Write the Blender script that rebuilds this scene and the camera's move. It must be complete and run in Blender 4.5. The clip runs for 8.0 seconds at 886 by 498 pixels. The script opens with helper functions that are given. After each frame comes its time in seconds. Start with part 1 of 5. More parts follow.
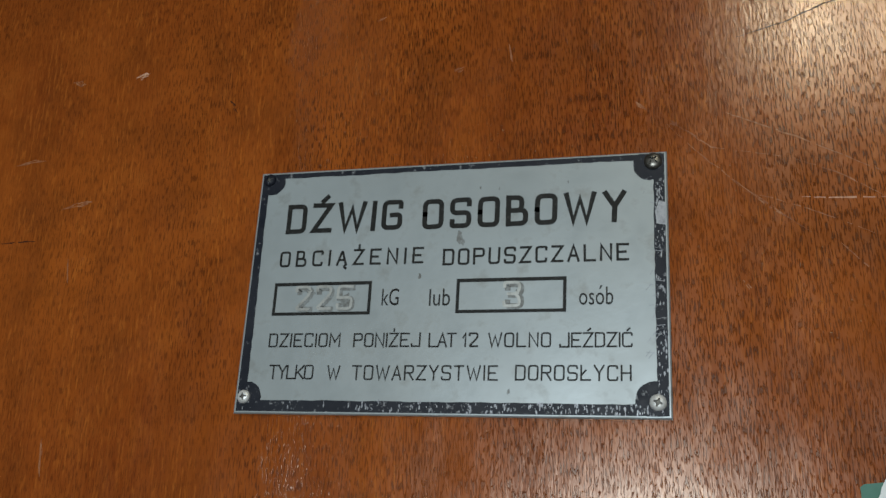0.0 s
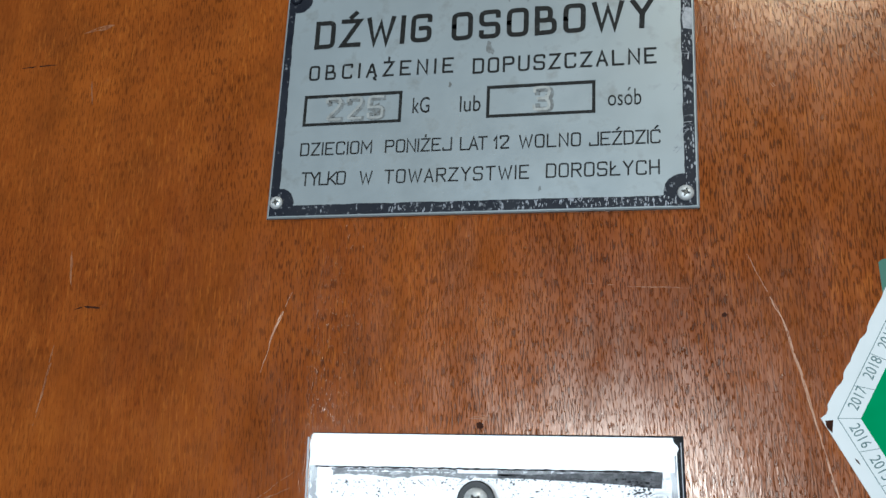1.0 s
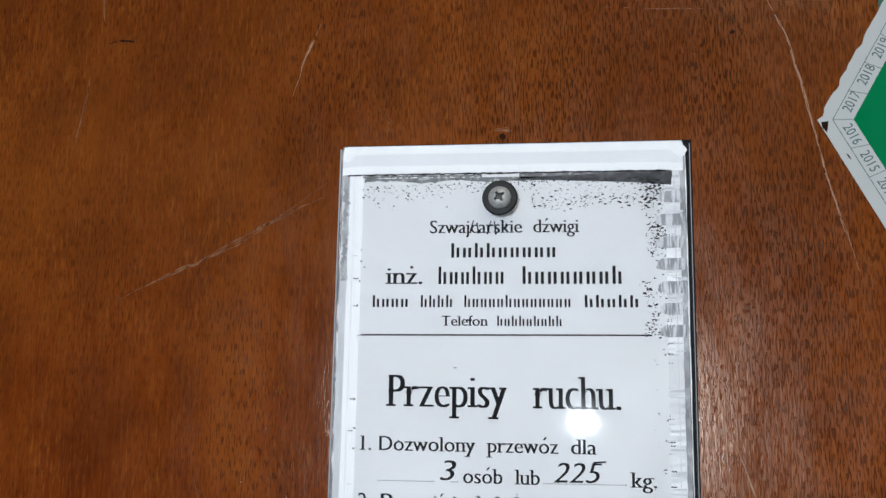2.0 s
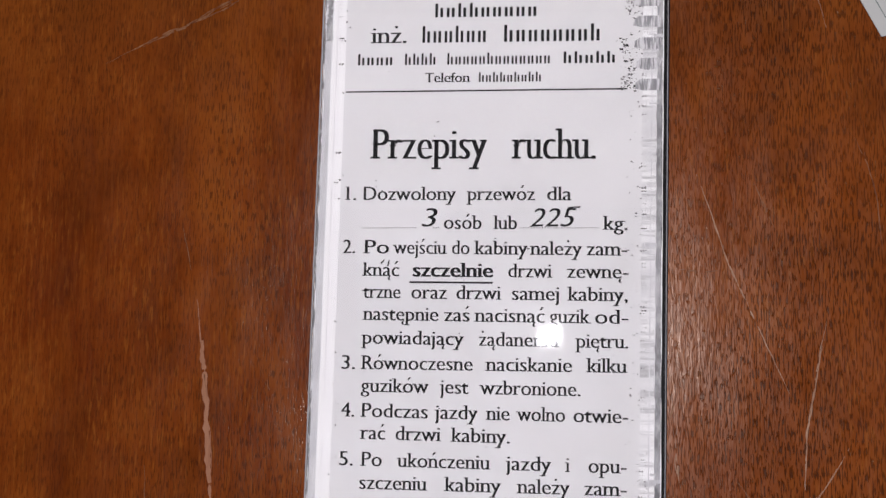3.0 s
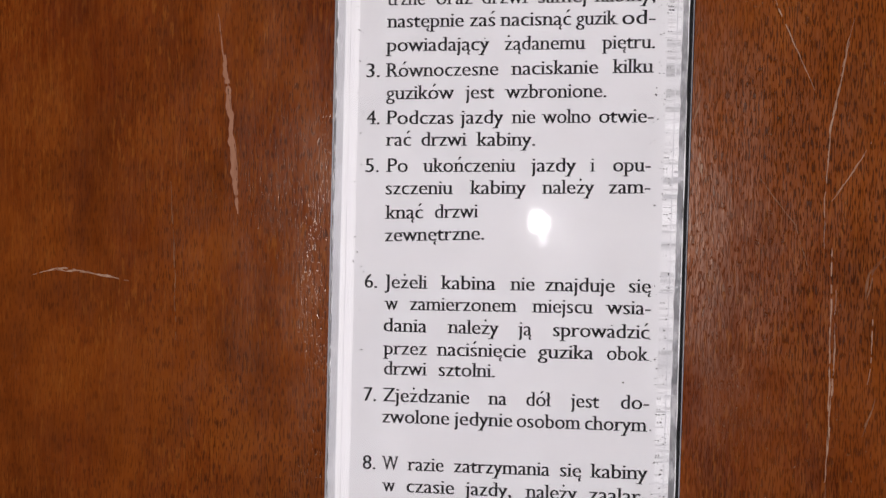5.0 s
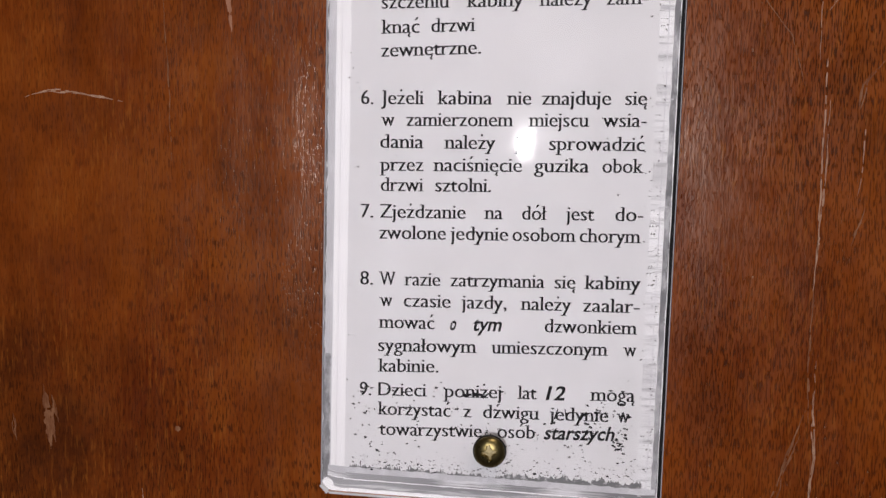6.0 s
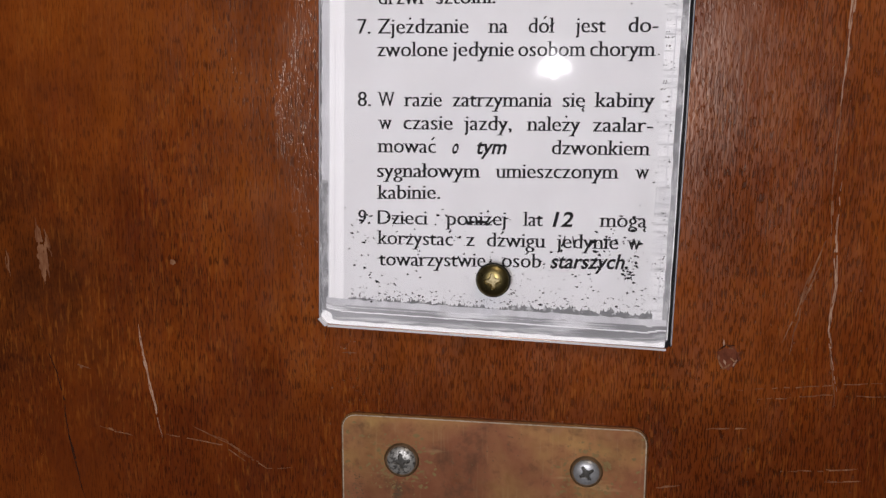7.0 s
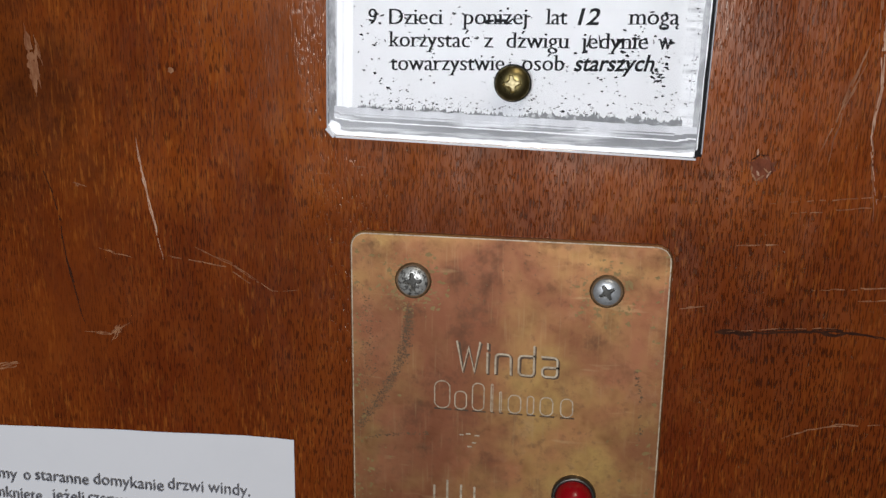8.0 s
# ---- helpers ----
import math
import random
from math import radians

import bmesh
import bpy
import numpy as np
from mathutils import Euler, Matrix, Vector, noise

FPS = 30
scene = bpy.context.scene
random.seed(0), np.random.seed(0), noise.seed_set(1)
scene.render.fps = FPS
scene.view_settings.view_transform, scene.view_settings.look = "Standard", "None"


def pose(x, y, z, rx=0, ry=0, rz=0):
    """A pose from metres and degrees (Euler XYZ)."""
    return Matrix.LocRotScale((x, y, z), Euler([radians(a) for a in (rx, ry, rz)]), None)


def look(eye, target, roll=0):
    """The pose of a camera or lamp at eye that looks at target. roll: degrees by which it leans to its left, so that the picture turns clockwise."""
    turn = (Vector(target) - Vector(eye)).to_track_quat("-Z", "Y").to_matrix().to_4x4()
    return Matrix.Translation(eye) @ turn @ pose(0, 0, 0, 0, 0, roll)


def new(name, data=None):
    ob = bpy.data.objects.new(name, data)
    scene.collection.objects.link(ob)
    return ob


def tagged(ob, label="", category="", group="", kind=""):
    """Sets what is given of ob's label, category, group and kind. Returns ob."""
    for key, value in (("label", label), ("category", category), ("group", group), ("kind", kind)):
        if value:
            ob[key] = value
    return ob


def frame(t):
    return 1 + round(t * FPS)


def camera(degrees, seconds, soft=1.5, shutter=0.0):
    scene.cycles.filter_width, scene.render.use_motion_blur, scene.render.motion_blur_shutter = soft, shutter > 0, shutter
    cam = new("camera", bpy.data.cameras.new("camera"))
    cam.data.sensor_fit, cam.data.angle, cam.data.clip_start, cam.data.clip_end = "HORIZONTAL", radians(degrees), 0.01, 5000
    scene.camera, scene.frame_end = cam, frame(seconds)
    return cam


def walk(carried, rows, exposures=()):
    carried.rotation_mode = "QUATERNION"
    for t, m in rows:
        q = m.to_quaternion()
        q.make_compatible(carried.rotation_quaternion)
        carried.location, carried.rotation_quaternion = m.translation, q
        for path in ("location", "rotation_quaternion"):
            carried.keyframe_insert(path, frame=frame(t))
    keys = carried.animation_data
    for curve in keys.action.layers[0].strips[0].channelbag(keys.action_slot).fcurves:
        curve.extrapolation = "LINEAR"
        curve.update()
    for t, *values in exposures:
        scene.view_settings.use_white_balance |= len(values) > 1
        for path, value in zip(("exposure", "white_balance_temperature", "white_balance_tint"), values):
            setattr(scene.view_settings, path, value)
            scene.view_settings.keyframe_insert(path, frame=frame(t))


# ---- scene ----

# rows: seconds, x, y, z in metres, then yaw, pitch, roll in degrees
PATH = [
    (0.0, 0.06343, -0.23650, 1.59628, 15.283, 18.677, 0.722),
    (0.3, 0.05729, -0.24063, 1.58486, 14.109, 19.497, 0.602),
    (0.5, 0.05222, -0.23993, 1.57779, 13.235, 18.741, 0.315),
    (0.8, 0.04729, -0.23669, 1.56493, 12.811, 17.718, 0.331),
    (1.0, 0.04409, -0.23526, 1.55490, 12.826, 15.950, 0.257),
    (1.2, 0.04163, -0.23410, 1.54517, 12.805, 14.405, 0.125),
    (1.5, 0.03672, -0.23501, 1.52873, 12.295, 13.117, 0.531),
    (1.7, 0.03399, -0.23882, 1.51708, 11.501, 12.231, 0.537),
    (2.0, 0.02993, -0.24298, 1.50010, 10.680, 10.582, 0.505),
    (2.2, 0.02916, -0.24624, 1.49412, 10.052, 9.472, 0.491),
    (3.3, 0.02602, -0.24657, 1.44156, 8.520, 5.276, 1.142),
    (3.5, 0.02525, -0.24624, 1.43645, 8.487, 5.149, 1.167),
    (3.8, 0.02562, -0.24431, 1.43314, 8.296, 4.094, 1.382),
    (4.0, 0.02594, -0.24357, 1.42948, 8.141, 3.382, 1.096),
    (4.2, 0.02423, -0.24221, 1.42531, 7.718, 3.030, 0.973),
    (4.5, 0.02194, -0.24260, 1.41842, 7.992, 1.362, 0.967),
    (4.7, 0.02081, -0.24363, 1.41294, 8.304, 0.458, 0.942),
    (5.8, 0.01610, -0.25142, 1.38345, 6.776, -4.099, 1.002),
    (6.0, 0.01661, -0.24906, 1.37667, 6.984, -5.296, 0.958),
    (6.2, 0.01696, -0.24647, 1.36994, 7.608, -6.306, 0.892),
    (6.5, 0.01769, -0.24356, 1.35987, 8.018, -7.790, 0.762),
    (6.8, 0.02097, -0.24113, 1.35222, 8.262, -8.435, 0.876),
    (7.0, 0.02295, -0.23919, 1.34719, 8.716, -9.516, 0.796),
    (7.3, 0.02199, -0.23668, 1.33792, 8.830, -10.745, 0.822),
    (7.5, 0.02011, -0.23425, 1.33123, 8.897, -12.028, 0.915),
    (7.8, 0.01994, -0.23087, 1.32206, 9.189, -13.468, 1.184),
    (8.0, 0.02042, -0.23125, 1.31721, 9.104, -14.489, 1.225),
]


def eye_pose(x, y, z, yaw, pitch, roll):
    return pose(x, y, z) @ pose(0, 0, 0, 0, 0, yaw) @ pose(0, 0, 0, 90 + pitch) @ pose(0, 0, 0, 0, 0, roll)


cam = camera(50.7, 8.0)
walk(cam, [(r[0], eye_pose(*r[1:])) for r in PATH],
     exposures=[(0.0, 0.78, 5980, -1), (0.5, 1.14, 5480, -2), (1.0, 1.16, 5480, -1), (1.5, 0.78, 5720, -1), (2.0, 0.36, 5850, 4), (2.2, 0.32, 5900, 8),
                (3.3, 0.3, 6550, 17), (4.7, 0.28, 6580, 17), (6.5, 0.25, 6580, 17), (7.5, 0.44, 6380, 12), (8.0, 0.7, 6200, 8)])

# ---- light ----
world = bpy.data.worlds.new("world")
scene.world = world
world.use_nodes = True
world.node_tree.nodes["Background"].inputs[0].default_value = (0.5, 0.55, 0.6, 1)
world.node_tree.nodes["Background"].inputs[1].default_value = 0.02


def area_lamp(name, eye, target, size, watts, colour, shape="DISK"):
    lamp = bpy.data.lights.new(name, "AREA")
    lamp.shape, lamp.size, lamp.energy, lamp.color = shape, size, watts, colour
    ob = new(name, lamp)
    ob.matrix_world = look(eye, target)
    return ob


# small bright white spot far behind the camera, standing in for its own light
torch = bpy.data.lights.new("camera_light_proxy", "SPOT")
torch.energy, torch.color, torch.shadow_soft_size = 480, (0.97, 0.97, 1.0), 0.02
torch.spot_size, torch.spot_blend = radians(12.4), 1.0
new("camera_light_proxy", torch).matrix_world = look((-0.21, -6.0, 1.52), (-0.14, 0.0, 1.43))
# ceiling lamp of the cabin
area_lamp("ceiling_lamp", (0.3, -1.0, 2.34), (0.25, -0.7, 1.5), 0.20, 2.6, (1.0, 0.86, 0.68))

# ---- materials ----


class Nodes:
    """Short calls for building a node material."""

    def __init__(self, name):
        self.mat = bpy.data.materials.new(name)
        self.mat.use_nodes = True
        self.tree = self.mat.node_tree
        self.bsdf = self.tree.nodes["Principled BSDF"]
        self.coord = self.tree.nodes.new("ShaderNodeTexCoord").outputs["Object"]

    def link(self, a, b):
        self.tree.links.new(a, b)

    def mapped(self, scale, tilt=0.0):
        n = self.tree.nodes.new("ShaderNodeMapping")
        n.inputs["Rotation"].default_value = (0.0, radians(tilt), 0.0)
        n.inputs["Scale"].default_value = scale
        self.link(self.coord, n.inputs["Vector"])
        return n.outputs[0]

    def noise(self, scale, detail=3.0, rough=0.55, stretch=(1, 1, 1), tilt=0.0):
        n = self.tree.nodes.new("ShaderNodeTexNoise")
        n.inputs["Scale"].default_value, n.inputs["Detail"].default_value, n.inputs["Roughness"].default_value = scale, detail, rough
        self.link(self.mapped(stretch, tilt), n.inputs["Vector"])
        return n.outputs["Fac"]

    def ramp(self, fac, stops):
        n = self.tree.nodes.new("ShaderNodeValToRGB")
        e = n.color_ramp.elements
        while len(e) < len(stops):
            e.new(0.5)
        for k, (p, c) in enumerate(stops):
            e[k].position = p
            e[k].color = (*c, 1) if isinstance(c, tuple) else (c, c, c, 1)
        self.link(fac, n.inputs[0])
        return n.outputs[0]

    def mix(self, fac, a, b, kind="MIX"):
        n = self.tree.nodes.new("ShaderNodeMix")
        n.data_type, n.blend_type = "RGBA", kind
        for v, s in ((fac, n.inputs[0]), (a, n.inputs[6]), (b, n.inputs[7])):
            if isinstance(v, tuple):
                s.default_value = (*v, 1)
            elif isinstance(v, (int, float)):
                s.default_value = v
            else:
                self.link(v, s)
        return n.outputs[2]

    def math(self, kind, a, b):
        n = self.tree.nodes.new("ShaderNodeMath")
        n.operation = kind
        for v, s in ((a, n.inputs[0]), (b, n.inputs[1])):
            if isinstance(v, (int, float)):
                s.default_value = v
            else:
                self.link(v, s)
        return n.outputs[0]

    def bump(self, height, depth, strength=1.0, below=None):
        n = self.tree.nodes.new("ShaderNodeBump")
        n.inputs["Strength"].default_value, n.inputs["Distance"].default_value = strength, depth
        self.link(height, n.inputs["Height"])
        if below is not None:
            self.link(below, n.inputs["Normal"])
        return n.outputs[0]

    def set(self, **values):
        for key, v in values.items():
            s = self.bsdf.inputs[key.replace("_", " ")]
            if isinstance(v, tuple):
                s.default_value = (*v, 1)
            elif isinstance(v, (int, float)):
                s.default_value = v
            else:
                self.link(v, s)
        return self.mat


def wood_material():
    n = Nodes("varnished_mahogany")
    patch = n.noise(17.0, 4.0, 0.62, (1, 1, 0.5))
    streak = n.noise(70.0, 4.0, 0.6, (1, 1, 0.05))
    fine = n.noise(900.0, 3.0, 0.6, (1, 1, 0.06))
    base = n.mix(n.ramp(patch, [(0.36, 0.0), (0.64, 1.0)]), (0.215, 0.034, 0.0042), (0.40, 0.094, 0.0105))
    base = n.mix(n.math("MULTIPLY", n.ramp(streak, [(0.35, 0.0), (0.7, 1.0)]), 0.4), base, (0.115, 0.0165, 0.0032))
    base = n.mix(n.math("MULTIPLY", n.ramp(fine, [(0.40, 0.0), (0.66, 1.0)]), 0.6), base, (0.36, 0.085, 0.012))
    blotch = n.noise(48.0, 4.0, 0.65, (1, 1, 0.8))
    base = n.mix(n.math("MULTIPLY", n.ramp(blotch, [(0.45, 0.0), (0.68, 1.0)]), 0.5), base, (0.10, 0.02, 0.004))
    base = n.mix(n.math("MULTIPLY", n.ramp(blotch, [(0.34, 1.0), (0.46, 0.0)]), 0.35), base, (0.40, 0.11, 0.016))
    # old dark stains, and a few paler ones
    stain = n.ramp(n.noise(7.0, 5.0, 0.68, (1, 1, 0.6)), [(0.60, 0.0), (0.74, 1.0)])
    base = n.mix(n.math("MULTIPLY", stain, 0.6), base, (0.045, 0.010, 0.004))
    # a grimy place low beside the notice
    place = n.tree.nodes.new("ShaderNodeMapping")
    place.vector_type = "TEXTURE"
    place.inputs["Location"].default_value, place.inputs["Scale"].default_value = (-0.138, 0.0, 1.292), (0.05, 0.2, 0.055)
    n.link(n.coord, place.inputs["Vector"])
    ball = n.tree.nodes.new("ShaderNodeTexGradient")
    ball.gradient_type = "SPHERICAL"
    n.link(place.outputs[0], ball.inputs["Vector"])
    dark_patch = n.math("MULTIPLY", n.ramp(ball.outputs["Fac"], [(0.05, 0.0), (0.6, 1.0)]), n.ramp(n.noise(60.0, 5.0, 0.7), [(0.3, 0.3), (0.6, 1.0)]))
    base = n.mix(n.math("MULTIPLY", dark_patch, 0.66), base, (0.035, 0.010, 0.005))
    # the lower part was varnished anew, darker and redder, with an uneven edge
    height = n.tree.nodes.new("ShaderNodeSeparateXYZ")
    n.link(n.coord, height.inputs[0])
    edge = n.math("ADD", height.outputs[2], n.math("MULTIPLY", n.noise(55.0, 4.0, 0.65, (1, 1, 0.6)), 0.022))
    coat = n.ramp(n.math("MULTIPLY", n.math("SUBTRACT", edge, 1.2), 5.0), [(0.36, 1.0), (0.43, 0.0)])
    base = n.mix(n.math("MULTIPLY", coat, 0.5), base, (0.10, 0.0145, 0.0045))
    # the veneer is a yellower brown higher up
    high_tone = n.ramp(n.math("MULTIPLY", n.math("SUBTRACT", edge, 1.4), 4.0), [(0.44, 0.0), (0.72, 1.0)])
    base = n.mix(n.math("MULTIPLY", high_tone, 0.32), base, (0.25, 0.082, 0.015))
    # short bright silks across the grain, mostly low and towards the right
    silk = n.ramp(n.noise(1150.0, 2.0, 0.55, (1, 1, 0.13), 9.0), [(0.54, 0.0), (0.64, 1.0)])
    silk = n.math("MULTIPLY", silk, n.ramp(n.noise(40.0, 3.0, 0.6, (1, 1, 0.6)), [(0.38, 0.0), (0.6, 1.0)]))
    base = n.mix(n.math("MULTIPLY", silk, 0.42), base, (0.50, 0.15, 0.022))
    # short dark pores along the grain
    where = n.ramp(n.noise(30.0, 2.0, 0.5, (1, 1, 0.5)), [(0.3, 0.3), (0.62, 1.0)])
    pores = n.ramp(n.noise(2700.0, 1.2, 0.5, (1, 1, 0.12)), [(0.535, 0.0), (0.60, 1.0)])
    pores = n.math("MULTIPLY", pores, where)
    # the veneer is closer-grained towards its upper left
    apart = n.tree.nodes.new("ShaderNodeSeparateXYZ")
    n.link(n.coord, apart.inputs[0])
    across = n.math("ADD", n.math("MULTIPLY", apart.outputs[0], 5.0), n.math("ADD", 0.7, n.math("MULTIPLY", patch, 0.6)))
    across = n.math("ADD", across, n.math("MULTIPLY", n.math("MAXIMUM", n.math("SUBTRACT", 1.40, apart.outputs[2]), 0.0), 2.6))
    pores = n.math("MULTIPLY", pores, n.ramp(across, [(0.45, 0.62), (0.9, 1.0)]))
    right = n.math("ADD", n.math("MULTIPLY", apart.outputs[0], 5.0), n.math("ADD", 0.85, n.math("MULTIPLY", patch, 0.3)))
    relief = n.math("MULTIPLY", pores, n.ramp(right, [(0.74, 0.02), (0.96, 1.0)]))
    base = n.mix(n.math("MULTIPLY", pores, 0.7), base, (0.018, 0.005, 0.003))
    # rubbed, greyed spots
    scuff = n.ramp(n.noise(75.0, 6.0, 0.72, (1, 1, 0.7)), [(0.64, 0.0), (0.76, 1.0)])
    base = n.mix(n.math("MULTIPLY", scuff, 0.3), base, (0.26, 0.125, 0.07))
    rough = n.ramp(n.noise(120.0, 4.0, 0.65, (1, 1, 0.4)), [(0.3, 0.15), (0.75, 0.28)])
    b = n.bump(n.math("SUBTRACT", 1.0, relief), 0.00038, 0.6)
    b = n.bump(n.noise(800.0, 4.0, 0.6, (1, 1, 0.2)), 0.00007, 0.6, b)
    n.link(b, n.bsdf.inputs["Normal"])
    return n.set(Base_Color=base, Roughness=rough, Specular_IOR_Level=0.5, Specular_Tint=(1.0, 0.83, 0.68))


def plain_material(name, colour, rough=0.5, metal=0.0, other=None, scale=300.0, amount=0.4, bumps=0.0, stretch=(1, 1, 1), lo=0.45, hi=0.7, clouds=0.5, gloss=0.5):
    """A surface with blotches of a second colour and fine grain."""
    n = Nodes(name)
    other = other or tuple(c * 0.7 for c in colour)
    spots = n.ramp(n.noise(scale, 5.0, 0.65, stretch), [(lo, 0.0), (hi, 1.0)])
    cloud = n.ramp(n.noise(scale * 0.13, 3.0, 0.6, stretch), [(0.35, 0.0), (0.7, 1.0)])
    c = n.mix(n.math("MULTIPLY", spots, amount), colour, other)
    c = n.mix(n.math("MULTIPLY", cloud, amount * clouds), c, other)
    r = n.ramp(n.noise(scale * 0.5, 4.0, 0.6), [(0.3, rough * 0.8), (0.7, min(1.0, rough * 1.2))])
    if bumps:
        n.link(n.bump(n.noise(scale * 2.0, 4.0, 0.6, stretch), bumps, 0.5), n.bsdf.inputs["Normal"])
    return n.set(Base_Color=c, Roughness=r, Metallic=metal, Specular_IOR_Level=gloss)


def brass_material():
    n = Nodes("tarnished_brass")
    a = n.noise(26.0, 4.0, 0.6)
    b = n.noise(130.0, 6.0, 0.72)
    c = n.mix(n.ramp(a, [(0.38, 0.0), (0.6, 1.0)]), (0.52, 0.315, 0.095), (0.45, 0.17, 0.075))
    c = n.mix(n.math("MULTIPLY", n.ramp(b, [(0.48, 0.0), (0.8, 1.0)]), 0.75), c, (0.17, 0.082, 0.034))
    c = n.mix(n.math("MULTIPLY", n.ramp(n.noise(48.0, 5.0, 0.66, (1, 1, 0.5)), [(0.55, 0.0), (0.7, 1.0)]), 0.5), c, (0.25, 0.185, 0.05))
    c = n.mix(n.math("MULTIPLY", n.ramp(n.noise(90.0, 5.0, 0.7), [(0.56, 0.0), (0.72, 1.0)]), 0.4), c, (0.55, 0.33, 0.18))
    c = n.mix(n.math("MULTIPLY", n.ramp(n.noise(420.0, 4.0, 0.7), [(0.56, 0.0), (0.68, 1.0)]), 0.5), c, (0.17, 0.09, 0.04))
    c = n.mix(n.math("MULTIPLY", n.ramp(n.noise(15.0, 4.0, 0.6), [(0.45, 0.0), (0.68, 1.0)]), 0.45), c, (0.17, 0.085, 0.035))
    # large red-brown and dark clouds, as handling leaves them
    c = n.mix(n.math("MULTIPLY", n.ramp(n.noise(21.0, 5.0, 0.7, (1, 1, 0.8)), [(0.46, 0.0), (0.6, 1.0)]), 0.75), c, (0.25, 0.078, 0.033))
    c = n.mix(n.math("MULTIPLY", n.ramp(n.noise(34.0, 6.0, 0.75), [(0.56, 0.0), (0.66, 1.0)]), 0.65), c, (0.10, 0.045, 0.02))
    c = n.mix(n.math("MULTIPLY", n.ramp(n.noise(240.0, 3.0, 0.7, (0.15, 1, 1), 35.0), [(0.62, 0.0), (0.7, 1.0)]), 0.3), c, (0.62, 0.42, 0.2))
    lines = n.ramp(n.noise(1300.0, 2.0, 0.5, (1, 1, 0.05)), [(0.6, 0.0), (0.7, 1.0)])
    c = n.mix(n.math("MULTIPLY", lines, 0.14), c, (0.55, 0.38, 0.18))
    r = n.ramp(b, [(0.3, 0.34), (0.7, 0.6)])
    n.link(n.bump(b, 0.00012, 0.5), n.bsdf.inputs["Normal"])
    return n.set(Base_Color=c, Roughness=r, Metallic=0.55)


def glass_material():
    n = Nodes("clear_glass")
    smear = n.ramp(n.noise(210.0, 5.0, 0.7, (1, 1, 0.6)), [(0.36, 0.014), (0.68, 0.036)])
    n.link(n.bump(n.noise(60.0, 2.0, 0.5), 0.000006, 0.4), n.bsdf.inputs["Normal"])
    return n.set(Base_Color=(0.97, 0.985, 0.98), Roughness=smear, Transmission_Weight=1.0, IOR=1.48)


WOOD = wood_material()
SIGN_GREY = plain_material("grey_enamel", (0.36, 0.40, 0.415), 0.36, 0.2, (0.19, 0.19, 0.17), 150.0, 0.7, 0.00005, lo=0.55, hi=0.8)
SIGN_BLACK = plain_material("worn_black_paint", (0.012, 0.014, 0.022), 0.45, 0.0, (0.30, 0.31, 0.33), 620.0, 0.8, 0.00006, lo=0.6, hi=0.68, clouds=0.05, gloss=0.15)
SIGN_INK = plain_material("black_enamel_letters", (0.016, 0.016, 0.015), 0.45, 0.0, (0.10, 0.10, 0.095), 900.0, 0.5, lo=0.55, hi=0.75, clouds=0.1, gloss=0.12)
DARK_STEEL = plain_material("dark_steel", (0.09, 0.085, 0.075), 0.34, 0.8, (0.3, 0.28, 0.24), 900.0, 0.4, 0.00004)
SCREW_BRASS = plain_material("brass_screw", (0.34, 0.27, 0.11), 0.32, 0.95, (0.13, 0.10, 0.04), 600.0, 0.6, 0.00008)
# cross of the lower brass screw: its glint put into the colour
GLINT_BRASS = plain_material("glint_brass", (0.62, 0.52, 0.28), 0.45, 0.5, (0.2, 0.15, 0.06), 900.0, 0.6, 0.00008)
EMBOSS = plain_material("stamped_metal", (0.50, 0.51, 0.49), 0.35, 0.3, (0.2, 0.2, 0.18), 500.0, 0.6)
# screw recesses: their shade put into a darker colour
RECESS_SHADE = plain_material("recess_shade", (0.06, 0.057, 0.05), 0.5, 0.4, (0.2, 0.19, 0.17), 1500.0, 0.6)
STEEL_GREY = plain_material("grey_steel", (0.56, 0.57, 0.58), 0.4, 0.5, (0.22, 0.22, 0.22), 800.0, 0.6, 0.00006)
BLACK_WASHER = plain_material("blackened_washer", (0.016, 0.016, 0.016), 0.42, 0.0, (0.06, 0.058, 0.05), 700.0, 0.5, gloss=0.25)
BRIGHT_STEEL = plain_material("bright_worn_steel", (0.80, 0.80, 0.78), 0.45, 0.35, (0.35, 0.35, 0.34), 900.0, 0.6, 0.00006)
SPECKLED = plain_material("pitted_steel", (0.58, 0.57, 0.53), 0.38, 0.5, (0.05, 0.045, 0.04), 1100.0, 0.85, 0.00008, lo=0.5, hi=0.56, clouds=0.2)
WHITE_BACK = plain_material("white_backing", (0.78, 0.78, 0.80), 0.6, 0.0, (0.72, 0.72, 0.735), 90.0, 0.4)
INK = plain_material("printing_ink", (0.014, 0.014, 0.016), 0.6, 0.0, (0.06, 0.06, 0.06), 1400.0, 0.5, lo=0.58, hi=0.75, clouds=0.1, gloss=0.04)
DARK_EDGE = plain_material("dark_edge", (0.012, 0.012, 0.013), 0.7, 0.0, (0.03, 0.03, 0.03), 500.0, 0.5, gloss=0.1)
WORN_GREY = plain_material("worn_silver_backing", (0.12, 0.12, 0.125), 0.5, 0.1, (0.62, 0.62, 0.64), 900.0, 0.7, lo=0.54, hi=0.64, clouds=0.2)
WEDGE = plain_material("bared_backing", (0.055, 0.055, 0.06), 0.6, 0.0, (0.22, 0.22, 0.23), 400.0, 0.6, gloss=0.05)
GLASS = glass_material()
BRASS = brass_material()
PATINA = plain_material("olive_patina", (0.25, 0.155, 0.05), 0.55, 0.3, (0.36, 0.24, 0.09), 240.0, 0.8)
